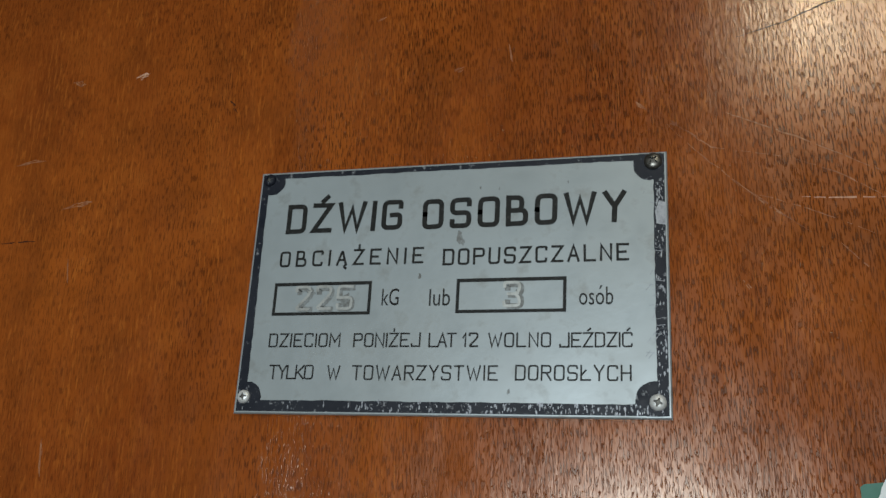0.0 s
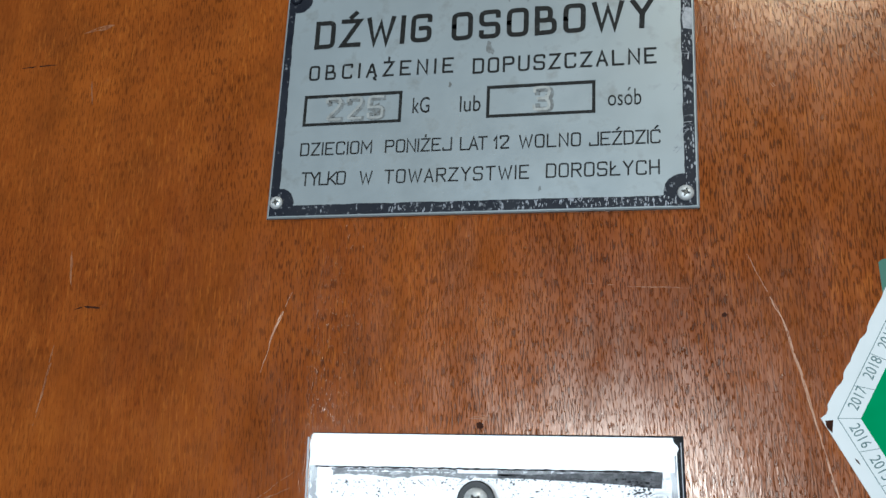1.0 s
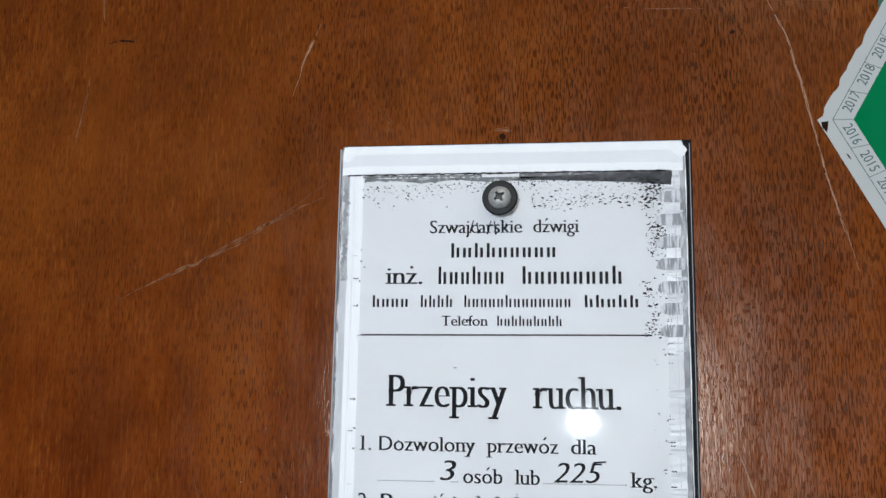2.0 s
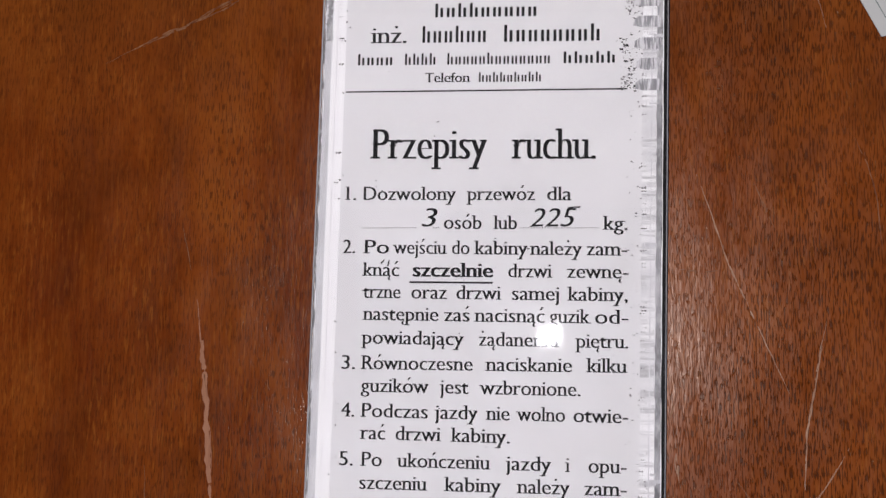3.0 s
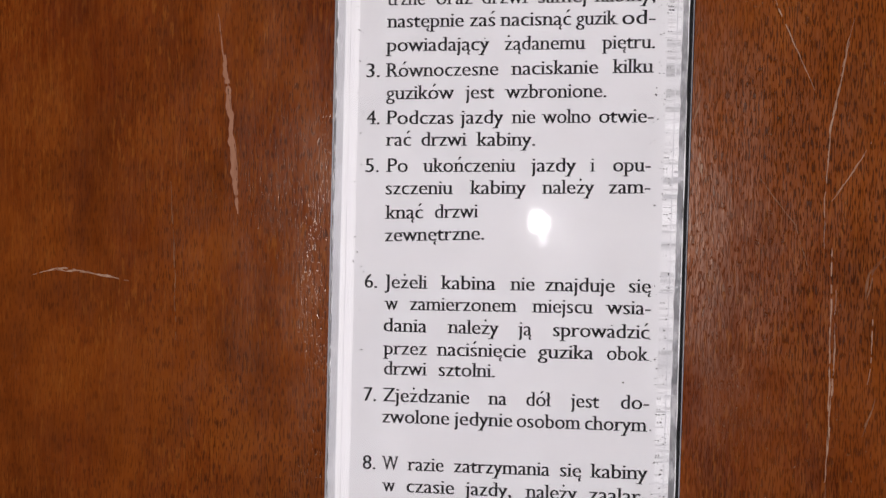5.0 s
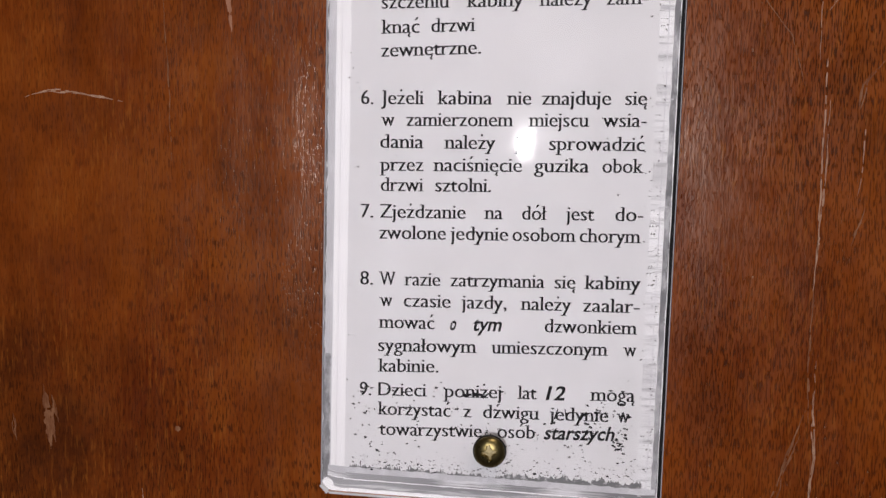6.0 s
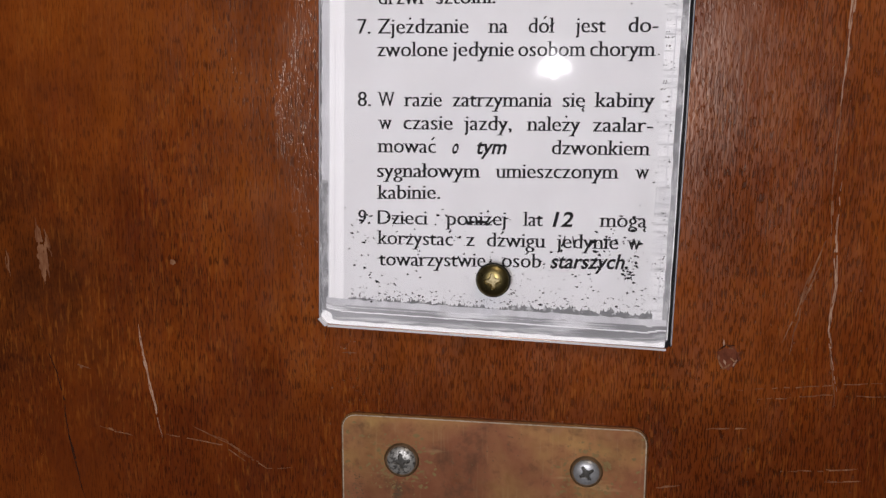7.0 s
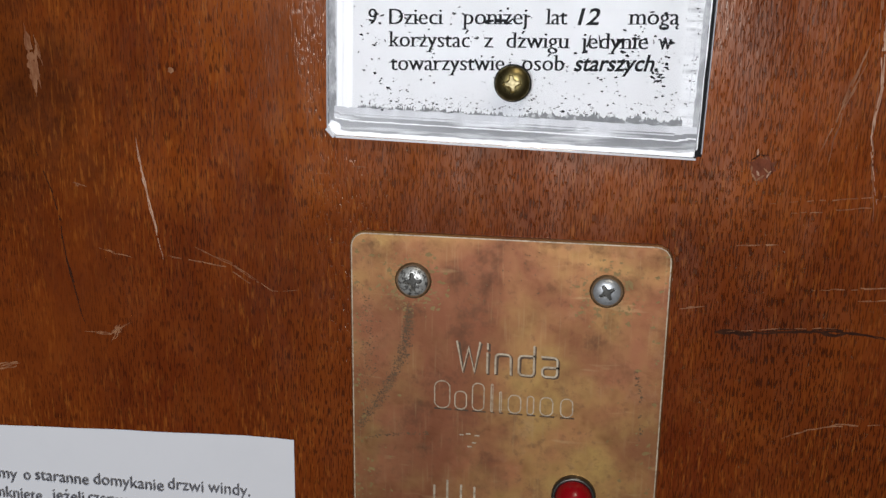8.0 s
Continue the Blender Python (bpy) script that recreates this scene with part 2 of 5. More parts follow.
BRASS_DARK = plain_material("dark_tarnish", (0.105, 0.058, 0.026), 0.55, 0.3, (0.22, 0.13, 0.055), 300.0, 0.8)
ENGRAVED = plain_material("bright_cut_brass", (0.74, 0.62, 0.45), 0.4, 0.2, (0.22, 0.13, 0.07), 700.0, 0.8)
RED = plain_material("red_lamp_plastic", (0.38, 0.004, 0.010), 0.3, 0.0, (0.28, 0.003, 0.006), 200.0, 0.4)
PAPER = plain_material("office_paper", (0.88, 0.88, 0.91), 0.75, 0.0, (0.83, 0.83, 0.86), 60.0, 0.4, 0.00005, gloss=0.2)
TONER = plain_material("grey_toner", (0.13, 0.13, 0.15), 0.7, 0.0, (0.3, 0.3, 0.32), 900.0, 0.4)
STICKER_WHITE = plain_material("sticker_white", (0.84, 0.87, 0.87), 0.5, 0.0, (0.76, 0.80, 0.80), 160.0, 0.4, gloss=0.25)
STICKER_GREEN = plain_material("sticker_green", (0.0, 0.30, 0.095), 0.5, 0.0, (0.0, 0.25, 0.08), 140.0, 0.4, gloss=0.15)
TAB_GREEN = plain_material("faded_green", (0.03, 0.16, 0.105), 0.5, 0.0, (0.05, 0.13, 0.09), 200.0, 0.4)
STICKER_INK = plain_material("teal_print", (0.09, 0.17, 0.17), 0.6, 0.0, (0.2, 0.28, 0.28), 900.0, 0.4)
RAW_WOOD = plain_material("bare_scratched_wood", (0.70, 0.44, 0.30), 0.5, 0.0, (0.34, 0.14, 0.07), 520.0, 0.6, 0.0001, (1, 1, 0.3), 0.42, 0.6, gloss=0.15)
PINK_WOOD = plain_material("pinkish_bare_wood", (0.62, 0.30, 0.18), 0.5, 0.0, (0.42, 0.17, 0.09), 420.0, 0.6, 0.0001, (1, 1, 0.25), 0.42, 0.62, gloss=0.15)
RED_WOOD = plain_material("reddish_worn_wood", (0.27, 0.075, 0.034), 0.5, 0.0, (0.12, 0.03, 0.012), 520.0, 0.8, 0.00015, (1, 1, 0.5), 0.42, 0.58, gloss=0.08)
RUBBED = plain_material("rubbed_varnish", (0.43, 0.205, 0.10), 0.5, 0.0, (0.18, 0.048, 0.014), 420.0, 0.8, 0.0001, (1, 1, 0.3), 0.4, 0.6, gloss=0.15)
DARK_MARK = plain_material("dark_dent", (0.03, 0.012, 0.008), 0.6, 0.0, (0.10, 0.035, 0.015), 600.0, 0.6, gloss=0.03)
CABIN_WHITE = plain_material("cabin_ceiling_paint", (0.32, 0.30, 0.27), 0.6)
WALL_PAINT = plain_material("matt_brown_paint", (0.05, 0.036, 0.028), 0.9)
# tones of the glass edges: bent and mirrored light in the colour, plus wear
EDGE_WHITE = plain_material("bright_bevel_light", (0.93, 0.93, 0.95), 0.5, 0.0, (0.90, 0.90, 0.92), 120.0, 0.4)
PALE = plain_material("pale_bevel_lilac", (0.80, 0.80, 0.84), 0.5, 0.0, (0.88, 0.88, 0.90), 120.0, 0.6, stretch=(0.2, 1, 1))
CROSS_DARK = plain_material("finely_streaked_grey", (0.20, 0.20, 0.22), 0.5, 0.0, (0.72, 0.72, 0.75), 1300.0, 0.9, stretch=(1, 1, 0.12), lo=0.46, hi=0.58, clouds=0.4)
MOTTLED = plain_material("mottled_bevel_grey", (0.13, 0.13, 0.14), 0.5, 0.0, (0.50, 0.50, 0.52), 240.0, 0.9, stretch=(1, 1, 0.5), lo=0.44, hi=0.62)
STREAKED = plain_material("streaked_bevel_grey", (0.10, 0.10, 0.11), 0.5, 0.0, (0.74, 0.74, 0.77), 260.0, 0.95, stretch=(0.12, 1, 1.6), lo=0.5, hi=0.66, clouds=0.45)
EDGE_GREY = plain_material("bevel_and_wear_grey", (0.50, 0.50, 0.53), 0.5, 0.0, (0.76, 0.76, 0.79), 260.0, 0.6, stretch=(1, 1, 0.3))
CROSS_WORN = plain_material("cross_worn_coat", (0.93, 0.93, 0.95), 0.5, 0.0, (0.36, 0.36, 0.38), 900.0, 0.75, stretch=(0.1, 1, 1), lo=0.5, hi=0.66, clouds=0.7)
# shaded walls of the engraving, put into a dark colour
GROOVE_SHADE = plain_material("engraving_shade", (0.07, 0.035, 0.015), 0.5, 0.2, (0.2, 0.11, 0.05), 700.0, 0.6)
LINOLEUM = plain_material("brown_linoleum", (0.05, 0.035, 0.025), 0.5)

# ---- building helpers ----
BASE = 1.30  # height of the notice's lower screw over the cabin floor
MM = 0.001


def part(name, bm, material, parent=None, label="", smooth=False):
    """Links a bmesh as one mesh object under a thing or a part."""
    mesh = bpy.data.meshes.new(name)
    if smooth:
        for f in bm.faces:
            f.smooth = True
    bm.to_mesh(mesh)
    bm.free()
    mesh.materials.append(material)
    ob = new(name, mesh)
    if parent is not None:
        ob.parent = parent
    if label:
        ob["label"] = label
    return ob


def thing(name, x, z, label, category, group="", turn=0.0, y=0.0):
    """An Empty on the panel at x, z millimetres from the notice's lower screw."""
    ob = new(name)
    ob.empty_display_size = 0.01
    ob.matrix_world = pose(x * MM, y, BASE + z * MM, 0, -turn, 0)
    return tagged(ob, label, category, group)


def box(bm, x0, x1, y0, y1, z0, z1):
    """A box, in metres."""
    m = Matrix.Translation(((x0 + x1) / 2, (y0 + y1) / 2, (z0 + z1) / 2)) @ Matrix.Diagonal((x1 - x0, y1 - y0, z1 - z0, 1))
    bmesh.ops.create_cube(bm, size=1.0, matrix=m)
    return bm


def slab(bm, outline, front, back, edge=0.0):
    """A flat piece with the outline (x, z in millimetres, anticlockwise seen from the front); front and back are heights over the panel
    in millimetres; edge: width of a chamfer round the front."""
    mid = Vector((sum(p[0] for p in outline) / len(outline), sum(p[1] for p in outline) / len(outline)))
    rings = [(1.0, back), (1.0, front - edge), (0.0, front)] if edge else [(1.0, back), (1.0, front)]
    loops = []
    for full, h in rings:
        ring = []
        for x, z in outline:
            if full == 0.0:
                d = mid - Vector((x, z))
                x, z = x + edge * math.copysign(1, d.x) * min(1, abs(d.x) / edge), z + edge * math.copysign(1, d.y) * min(1, abs(d.y) / edge)
            ring.append(bm.verts.new((x * MM, -h * MM, z * MM)))
        loops.append(ring)
    for a, b in zip(loops, loops[1:]):
        for k in range(len(a)):
            j = (k + 1) % len(a)
            bm.faces.new((a[k], a[j], b[j], b[k]))
    bm.faces.new(loops[-1])
    bm.faces.new(loops[0][::-1])
    return bm


def rounded(x0, x1, z0, z1, r, steps=5):
    """Outline of a rectangle with rounded corners."""
    out = []
    for cx, cz, a in ((x1 - r, z1 - r, 0), (x0 + r, z1 - r, 90), (x0 + r, z0 + r, 180), (x1 - r, z0 + r, 270)):
        for k in range(steps + 1):
            b = radians(a + 90 * k / steps)
            out.append((cx + r * math.cos(b), cz + r * math.sin(b)))
    return out


def disc(x, z, r, steps=24, uneven=0.0):
    return [(x + r * math.cos(a) * (1 + uneven * random.uniform(-1, 1)), z + r * math.sin(a) * (1 + uneven * random.uniform(-1, 1)))
            for a in (2 * math.pi * k / steps for k in range(steps))]


def flat(bm, outline, h):
    """A printed patch, h millimetres over the panel."""
    bm.faces.new([bm.verts.new((x * MM, -h * MM, z * MM)) for x, z in outline])
    return bm


def bar(bm, x0, x1, z0, z1, h, dz=0.0):
    return flat(bm, [(x0, z0), (x1, z0 + dz), (x1, z1 + dz), (x0, z1)], h)


glyphs = {}
ACCENTS = {"ą": "a,", "ę": "e,", "ć": "c'", "ń": "n'", "ó": "o'", "ś": "s'", "ź": "z'", "ż": "z.", "ł": "l/", "Ą": "A,", "Ź": "Z'", "Ż": "Z.", "Ć": "C'", "Ł": "L/"}


def font_mesh(text, weight):
    """Vertices and faces of a text in the built-in font at size 1."""
    curve = bpy.data.curves.new("word", "FONT")
    curve.body, curve.resolution_u, curve.offset = text, 3, weight
    ob = bpy.data.objects.new("word", curve)
    mesh = bpy.data.meshes.new_from_object(ob)
    verts, faces = [tuple(v.co) for v in mesh.vertices], [tuple(p.vertices) for p in mesh.polygons]
    bpy.data.objects.remove(ob)
    bpy.data.meshes.remove(mesh)
    bpy.data.curves.remove(curve)
    return verts, faces


def word_mesh(text, weight, serif, stem=0.0):
    """A word with small feet on its stems where serif is set, and with the accents of its letters; stem: how far the uprights are
    thickened to each side, which leaves the cross strokes thin."""
    key = (text, weight, serif, stem)
    if key in glyphs:
        return glyphs[key]
    plain = "".join(ACCENTS[c][0] if c in ACCENTS else c for c in text)
    verts, faces = font_mesh(plain, weight)
    single, single_faces = verts[:], faces[:]
    if stem:
        for k, shift in enumerate((-stem, stem)):
            n = len(verts)
            verts = verts + [(x + shift, y, 0.0006 * (k + 1)) for x, y, _ in single]
            faces = faces + [tuple(i + n for i in f) for f in single_faces]
    if serif:
        count = {}
        for f in single_faces:
            for a, b in zip(f, f[1:] + f[:1]):
                count.setdefault((min(a, b), max(a, b)), []).append(f)
        for (a, b), fs in count.items():
            (ax, ay, _), (bx, by, _) = verts[a], verts[b]
            width = abs(ax - bx)
            if len(fs) > 1 or abs(ay - by) > 0.002 or not 0.03 < width < 0.17:
                continue
            inside = sum(verts[k][1] for k in fs[0]) / len(fs[0])
            mid, way = (ax + bx) / 2, 0.042 if inside > ay else -0.042
            reach = width * 0.5 + stem + 0.075
            left, right = mid - reach, mid + (reach if inside > ay else width * 0.5 + stem)
            n = len(verts)
            verts += [(left, ay, 0.002), (right, ay, 0.002), (right, ay + way, 0.002), (left, ay + way, 0.002)]
            faces.append((n, n + 1, n + 2, n + 3) if way > 0 else (n + 3, n + 2, n + 1, n))
    for k, ch in enumerate(text):
        if ch not in ACCENTS:
            continue
        hi = max(v[0] for v in font_mesh(plain[:k + 1], 0.0)[0])
        own = [v[0] for v in font_mesh(plain[k], 0.0)[0]]
        lo = hi - (max(own) - min(own))
        mid, top, e = (lo + hi) / 2, 0.69 if ch.isupper() else 0.54, max(weight, 0.008)
        mark = ACCENTS[ch][1]
        if mark == "'":
            shape = [(mid - 0.04 - e, top + 0.06), (mid + 0.02 + e, top + 0.06), (mid + 0.14 + e, top + 0.2), (mid + 0.04 - e, top + 0.2)]
        elif mark == ".":
            shape = [(mid + (0.05 + e) * math.cos(q), top + 0.13 + (0.05 + e) * math.sin(q)) for q in (math.pi * m / 4 for m in range(8))]
        elif mark == "/":
            shape = [(lo - 0.07, 0.27 - e), ((hi if plain[k] == "l" else lo + 0.2) + 0.07, 0.41 - e), ((hi if plain[k] == "l" else lo + 0.2) + 0.07, 0.46 + e), (lo - 0.07, 0.32 + e)]
        else:
            shape = [(hi - 0.06, 0.01), (hi - 0.13 - e, -0.08), (hi - 0.13 - e, -0.15), (hi - 0.08, -0.2), (hi, -0.18), (hi, -0.145), (hi - 0.05, -0.14), (hi - 0.04, -0.07), (hi + 0.01, 0.01)]
        n = len(verts)
        verts += [(x, y, 0.0015) for x, y in shape]
        faces.append(tuple(range(n, n + len(shape))))
    glyphs[key] = verts, faces
    return glyphs[key]


def write(bm, text, x0, x1, z, size, h, weight=0.0, serif=False, lean=0.0, dz=0.0, turn=0.0, stem=0.0):
    """Writes a word from x0 to x1 (millimetres) with its baseline at z, size millimetres, h over the panel. dz: rise of the baseline at
    its end; turn: degrees by which the word is turned about its start."""
    verts, faces = word_mesh(text, weight, serif, stem)
    lo, hi = min(v[0] for v in verts), max(v[0] for v in verts)
    k = (x1 - x0) / (hi - lo)
    c, s = math.cos(radians(turn)), math.sin(radians(turn))
    made = []
    for vx, vy, vz in verts:
        u = (vx - lo) * k
        px, pz = u + lean * vy * size, vy * size + dz * u / (x1 - x0)
        made.append(bm.verts.new(((x0 + px * c - pz * s) * MM, -(h + vz * size) * MM, (z + px * s + pz * c) * MM)))
    for f in faces:
        bm.faces.new([made[i] for i in f])
    return bm


# single-line letters on a grid 4 wide and 6 high: strokes as points (x, y); a and b are one and two below the line
STROKES = {
    "A": "00 26 40/12 32", "Ą": "00 26 40/12 32/40 3a 4b", "B": "00 06/06 36 33 03/03 43 40 00", "C": "45 46 06 00 40 41", "Ć": "45 46 06 00 40 41/27 38",
    "D": "00 06/06 46 40 00", "E": "46 06 00 40/03 33", "G": "45 46 06 00 40 43 23", "H": "00 06/03 43/40 46", "I": "00 06", "J": "46 40 00 01",
    "K": "00 06/46 02/13 40", "L": "06 00 40", "Ł": "06 00 40/02 24", "M": "00 06 22 46 40", "N": "00 06 40 46", "O": "03 06 46 40 00 03",
    "P": "00 06/06 46 43 03", "R": "00 06/06 46 43 03/23 40", "S": "45 46 06 03 43 40 00 01", "T": "06 46/26 20", "U": "06 00 40 46", "W": "06 10 25 30 46",
    "Y": "06 23 46/23 20", "Z": "06 46 00 40", "Ź": "06 46 00 40/27 38", "Ż": "06 46 00 40/27 28", "1": "04 26 20", "2": "05 06 46 44 00 40",
    "3": "05 06 46 44 33 13/33 42 40 00 01", "5": "46 06 03/03 43 40 00 01", "i": "00 04/05 06", "n": "00 04 44 40", "d": "46 40 00 04 44", "a": "04 44 40 00 02 42"}
SHARP = "EFHIJKLŁMNTWYZŹŻA1"


def softened(points, r):
    """Rounds the corners of a line of points."""
    out = [points[0]]
    for a, p, c in zip(points, points[1:], points[2:]):
        u, w = a - p, c - p
        d = min(r, u.length * 0.5, w.length * 0.5)
        u, w = p + u.normalized() * d, p + w.normalized() * d
        out += [u.lerp(p, f).lerp(p.lerp(w, f), f) for f in (0.0, 0.25, 0.5, 0.75, 1.0)]
    return out + [points[-1]]


def stroke_word(name, text, x0, x1, z, cap, wide, h, material, parent, label, slim=0.63):
    """Draws a word in single-line letters between x0 and x1, cap millimetres high, with strokes so wide."""
    cell = slim * (cap - wide)
    widths = [{"I": 0.0, "i": 0.0, "1": 0.5 * cell, "W": 1.5 * cell, "M": 1.25 * cell}.get(ch, cell) for ch in text]
    gap = (x1 - x0 - wide - sum(widths)) / max(1, len(text) - 1)
    x = x0 + wide / 2
    for ch, w in zip(text, widths):
        bm = bmesh.new()
        for k, stroke in enumerate(STROKES[ch].split("/")):
            points = [Vector((x + int(p[0]) / 4 * w, z + wide / 2 + {"a": -1.0, "b": -1.6}.get(p[1], int(p[1], 12)) / 6 * (cap - wide))) for p in stroke.split()]
            points = [p + Vector((random.uniform(-1, 1), random.uniform(-1, 1))) * 0.01 * cap for p in points]
            if ch not in SHARP:
                points = softened(points, 0.3 * cell)
            ends = (points[0] - points[1]).normalized() * wide / 2, (points[-1] - points[-2]).normalized() * wide / 2
            points[0], points[-1] = points[0] + ends[0], points[-1] + ends[1]
            prev = None
            for m, p in enumerate(points):
                a = (p - points[m - 1]).normalized() if m else (points[1] - p).normalized()
                c = (points[m + 1] - p).normalized() if m + 1 < len(points) else a
                way = (a + c).normalized() if (a + c).length > 0.05 else a
                side = Vector((-way.y, way.x)) * (wide / 2 / max(0.45, way.dot(a)))
                pair = [bm.verts.new((v.x * MM, -(h + 0.006 * k) * MM, v.y * MM)) for v in (p - side, p + side)]
                if prev:
                    bm.faces.new((prev[0], pair[0], pair[1], prev[1]))
                prev = pair
        x += w + gap
        bmesh.ops.recalc_face_normals(bm, faces=bm.faces)
        part(name, bm, material, parent, label)


def screw(parent, x, z, r, height, material, label, h=0.0, cross=0.55, turn=20.0, name="screw", recess=None):
    """A domed cross-head screw."""
    bm = bmesh.new()
    n, grid, deep = 64, {}, {}
    c, s = math.cos(radians(turn)), math.sin(radians(turn))
    for i in range(n + 1):
        for j in range(n + 1):
            u, v = 2 * i / n - 1, 2 * j / n - 1
            # square to disc
            a, b = u * math.sqrt(1 - v * v / 2), v * math.sqrt(1 - u * u / 2)
            q = math.hypot(a, b)
            up = math.sqrt(max(0.0, 1 - 0.9 * q ** 2.4))
            p, w = a * c + b * s, -a * s + b * c
            near, far = sorted((abs(p), abs(w)))
            arm = max(0.0, min(1.0, (0.2 - 0.1 * far / cross - near) / 0.05, (cross - far) / 0.08))
            arm = max(arm, min(1.0, (0.3 - q) / 0.06))
            up -= 0.45 * arm
            deep[i, j] = arm
            if q > 0.995:
                up = 0.0
            grid[i, j] = bm.verts.new(((x + a * r) * MM, -(h + up * height) * MM, (z + b * r) * MM))
    for i in range(n):
        for j in range(n):
            face = bm.faces.new((grid[i, j], grid[i + 1, j], grid[i + 1, j + 1], grid[i, j + 1]))
            # recess faces take a second material with the light's tone painted in
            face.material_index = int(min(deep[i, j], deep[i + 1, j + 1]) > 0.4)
    ob = part(name, bm, material, parent, label)
    ob.data.materials.append(recess or RECESS_SHADE)
    return ob


# ---- the cabin ----
bm = box(bmesh.new(), -1.83, 1.83, 0.0, 0.03, 0.0, 2.4)
panel = tagged(part("wall_north", bm, WOOD), "red-brown varnished mahogany panel, scratched and worn", "wall", kind="structure")
# the rest is unseen, set far out so the spot fits and isn't mirrored
for name, dims, mat, label in (
        ("wall_west", (-1.83, -1.8, -6.2, 0.0, 0.0, 2.4), WALL_PAINT, "matt brown painted side wall"),
        ("wall_east", (1.8, 1.83, -6.2, 0.0, 0.0, 2.4), WALL_PAINT, "matt brown painted side wall"),
        ("wall_south", (-1.83, 1.83, -6.23, -6.2, 0.0, 2.4), WALL_PAINT, "matt brown painted rear wall"),
        ("floor", (-1.83, 1.83, -6.23, 0.03, -0.03, 0.0), LINOLEUM, "brown linoleum floor"),
        ("ceiling", (-1.83, 1.83, -6.23, 0.03, 2.4, 2.43), CABIN_WHITE, "off-white painted ceiling")):
    tagged(part(name, box(bmesh.new(), *dims), mat), label, name.split("_")[0], kind="structure")

# ---- capacity plate ----
plate = thing("capacity_plate", 0.0, 368.8, "grey enamelled lift capacity plate with worn black border, screwed on wood", "sign", turn=-2.44)
bm = slab(bmesh.new(), [(-59, -36), (59.2, -35.8), (59.2, 35.4), (-58.8, 35.6)], 1.2, 0.0, 0.35)
plate_sheet = part("plate", bm, SIGN_GREY, plate)


def border_strip(a, b, inner_a, inner_b):
    """One side of the black border with a slightly ragged inner edge."""
    bm = bmesh.new()
    n = 40
    prev = None
    for k in range(n + 1):
        f = k / n
        o = Vector(a).lerp(Vector(b), f)
        i = Vector(inner_a).lerp(Vector(inner_b), f) + Vector((random.uniform(-0.12, 0.12), random.uniform(-0.12, 0.12)))
        pair = [bm.verts.new((p.x * MM, -1.24 * MM, p.y * MM)) for p in (o, i)]
        if prev:
            bm.faces.new((prev[0], pair[0], pair[1], prev[1]))
        prev = pair
    bmesh.ops.recalc_face_normals(bm, faces=bm.faces)
    part("border", bm, SIGN_BLACK, plate, "scratched black border")


outer = [(-58.3, -35.3), (58.5, -35.1), (58.5, 34.8), (-58.2, 35.0)]
inner = [(-55.6, -32.2), (55.6, -32.3), (55.6, 33.2), (-56.2, 33.5)]
for k in range(4):
    border_strip(outer[k], outer[(k + 1) % 4], inner[k], inner[(k + 1) % 4])
for x, z, r in ((-55.2, 32.6, 4.3), (54.8, 31.8, 4.5), (55.0, -31.2, 4.7), (-55.4, -31.4, 4.3)):
    out = [(min(58.4, max(-58.2, px)), min(34.9, max(-35.2, pz))) for px, pz in disc(x, z, r, 28, 0.03)]
    bm = flat(bmesh.new(), out, 1.27)
    part("corner_spot", bm, SIGN_BLACK, plate, "black round corner under a screw")
screw(plate, -56.0, 33.2, 1.9, 1.1, SIGN_BLACK, "black-painted screw head", 1.2)
screw(plate, 55.6, 32.6, 2.4, 1.1, DARK_STEEL, "dark worn screw head", 1.2, turn=50)
screw(plate, 55.8, -31.8, 2.1, 1.2, BRIGHT_STEEL, "bright steel screw head", 1.2, turn=70)
screw(plate, -56.2, -31.4, 1.9, 1.2, BRIGHT_STEEL, "bright steel screw head", 1.2, turn=10)


def sign_words(*words, size=1.0, weight=0.0, material=None):
    """A line of the plate: words as text, x0, x1, baseline, cap height."""
    for text, x0, x1, z, cap in words:
        part("word", write(bmesh.new(), text, x0, x1, z, cap / 0.69 * size, 1.26, weight), material or SIGN_INK, plate_sheet, "black lettering")


for text, x0, x1, z, cap, wide in (
        ("DŹWIG", -49.1, -13.6, 16.0, 9.1, 1.42), ("OSOBOWY", -7.8, 48.5, 15.8, 9.0, 1.42),
        ("OBCIĄŻENIE", -49.9, -6.7, 5.9, 4.8, 0.66), ("DOPUSZCZALNE", -1.2, 49.1, 5.1, 4.8, 0.66),
        ("DZIECIOM", -50.5, -29.1, -17.5, 4.0, 0.46), ("PONIŻEJ", -25.3, -6.1, -17.6, 4.0, 0.46), ("LAT", -3.9, 3.8, -17.7, 4.0, 0.46),
        ("12", 5.5, 9.8, -17.7, 4.0, 0.5), ("WOLNO", 12.4, 29.1, -17.8, 4.0, 0.46), ("JEŹDZIĆ", 31.2, 49.8, -17.9, 4.0, 0.46),
        ("TYLKO", -49.5, -36.2, -26.5, 4.1, 0.46), ("W", -32.2, -28.1, -26.6, 4.0, 0.46), ("TOWARZYSTWIE", -25.0, 15.4, -26.6, 4.1, 0.46),
        ("DOROSŁYCH", 19.9, 49.5, -26.5, 4.1, 0.46)):
    stroke_word("letter", text, x0, x1, z, cap, wide, 1.26, SIGN_INK, plate_sheet, "black letter")
sign_words(("kG", -18.0, -13.1, -5.9, 4.8), ("lub", -4.4, 1.5, -6.2, 4.8), ("osób", 36.2, 45.0, -6.6, 4.8))
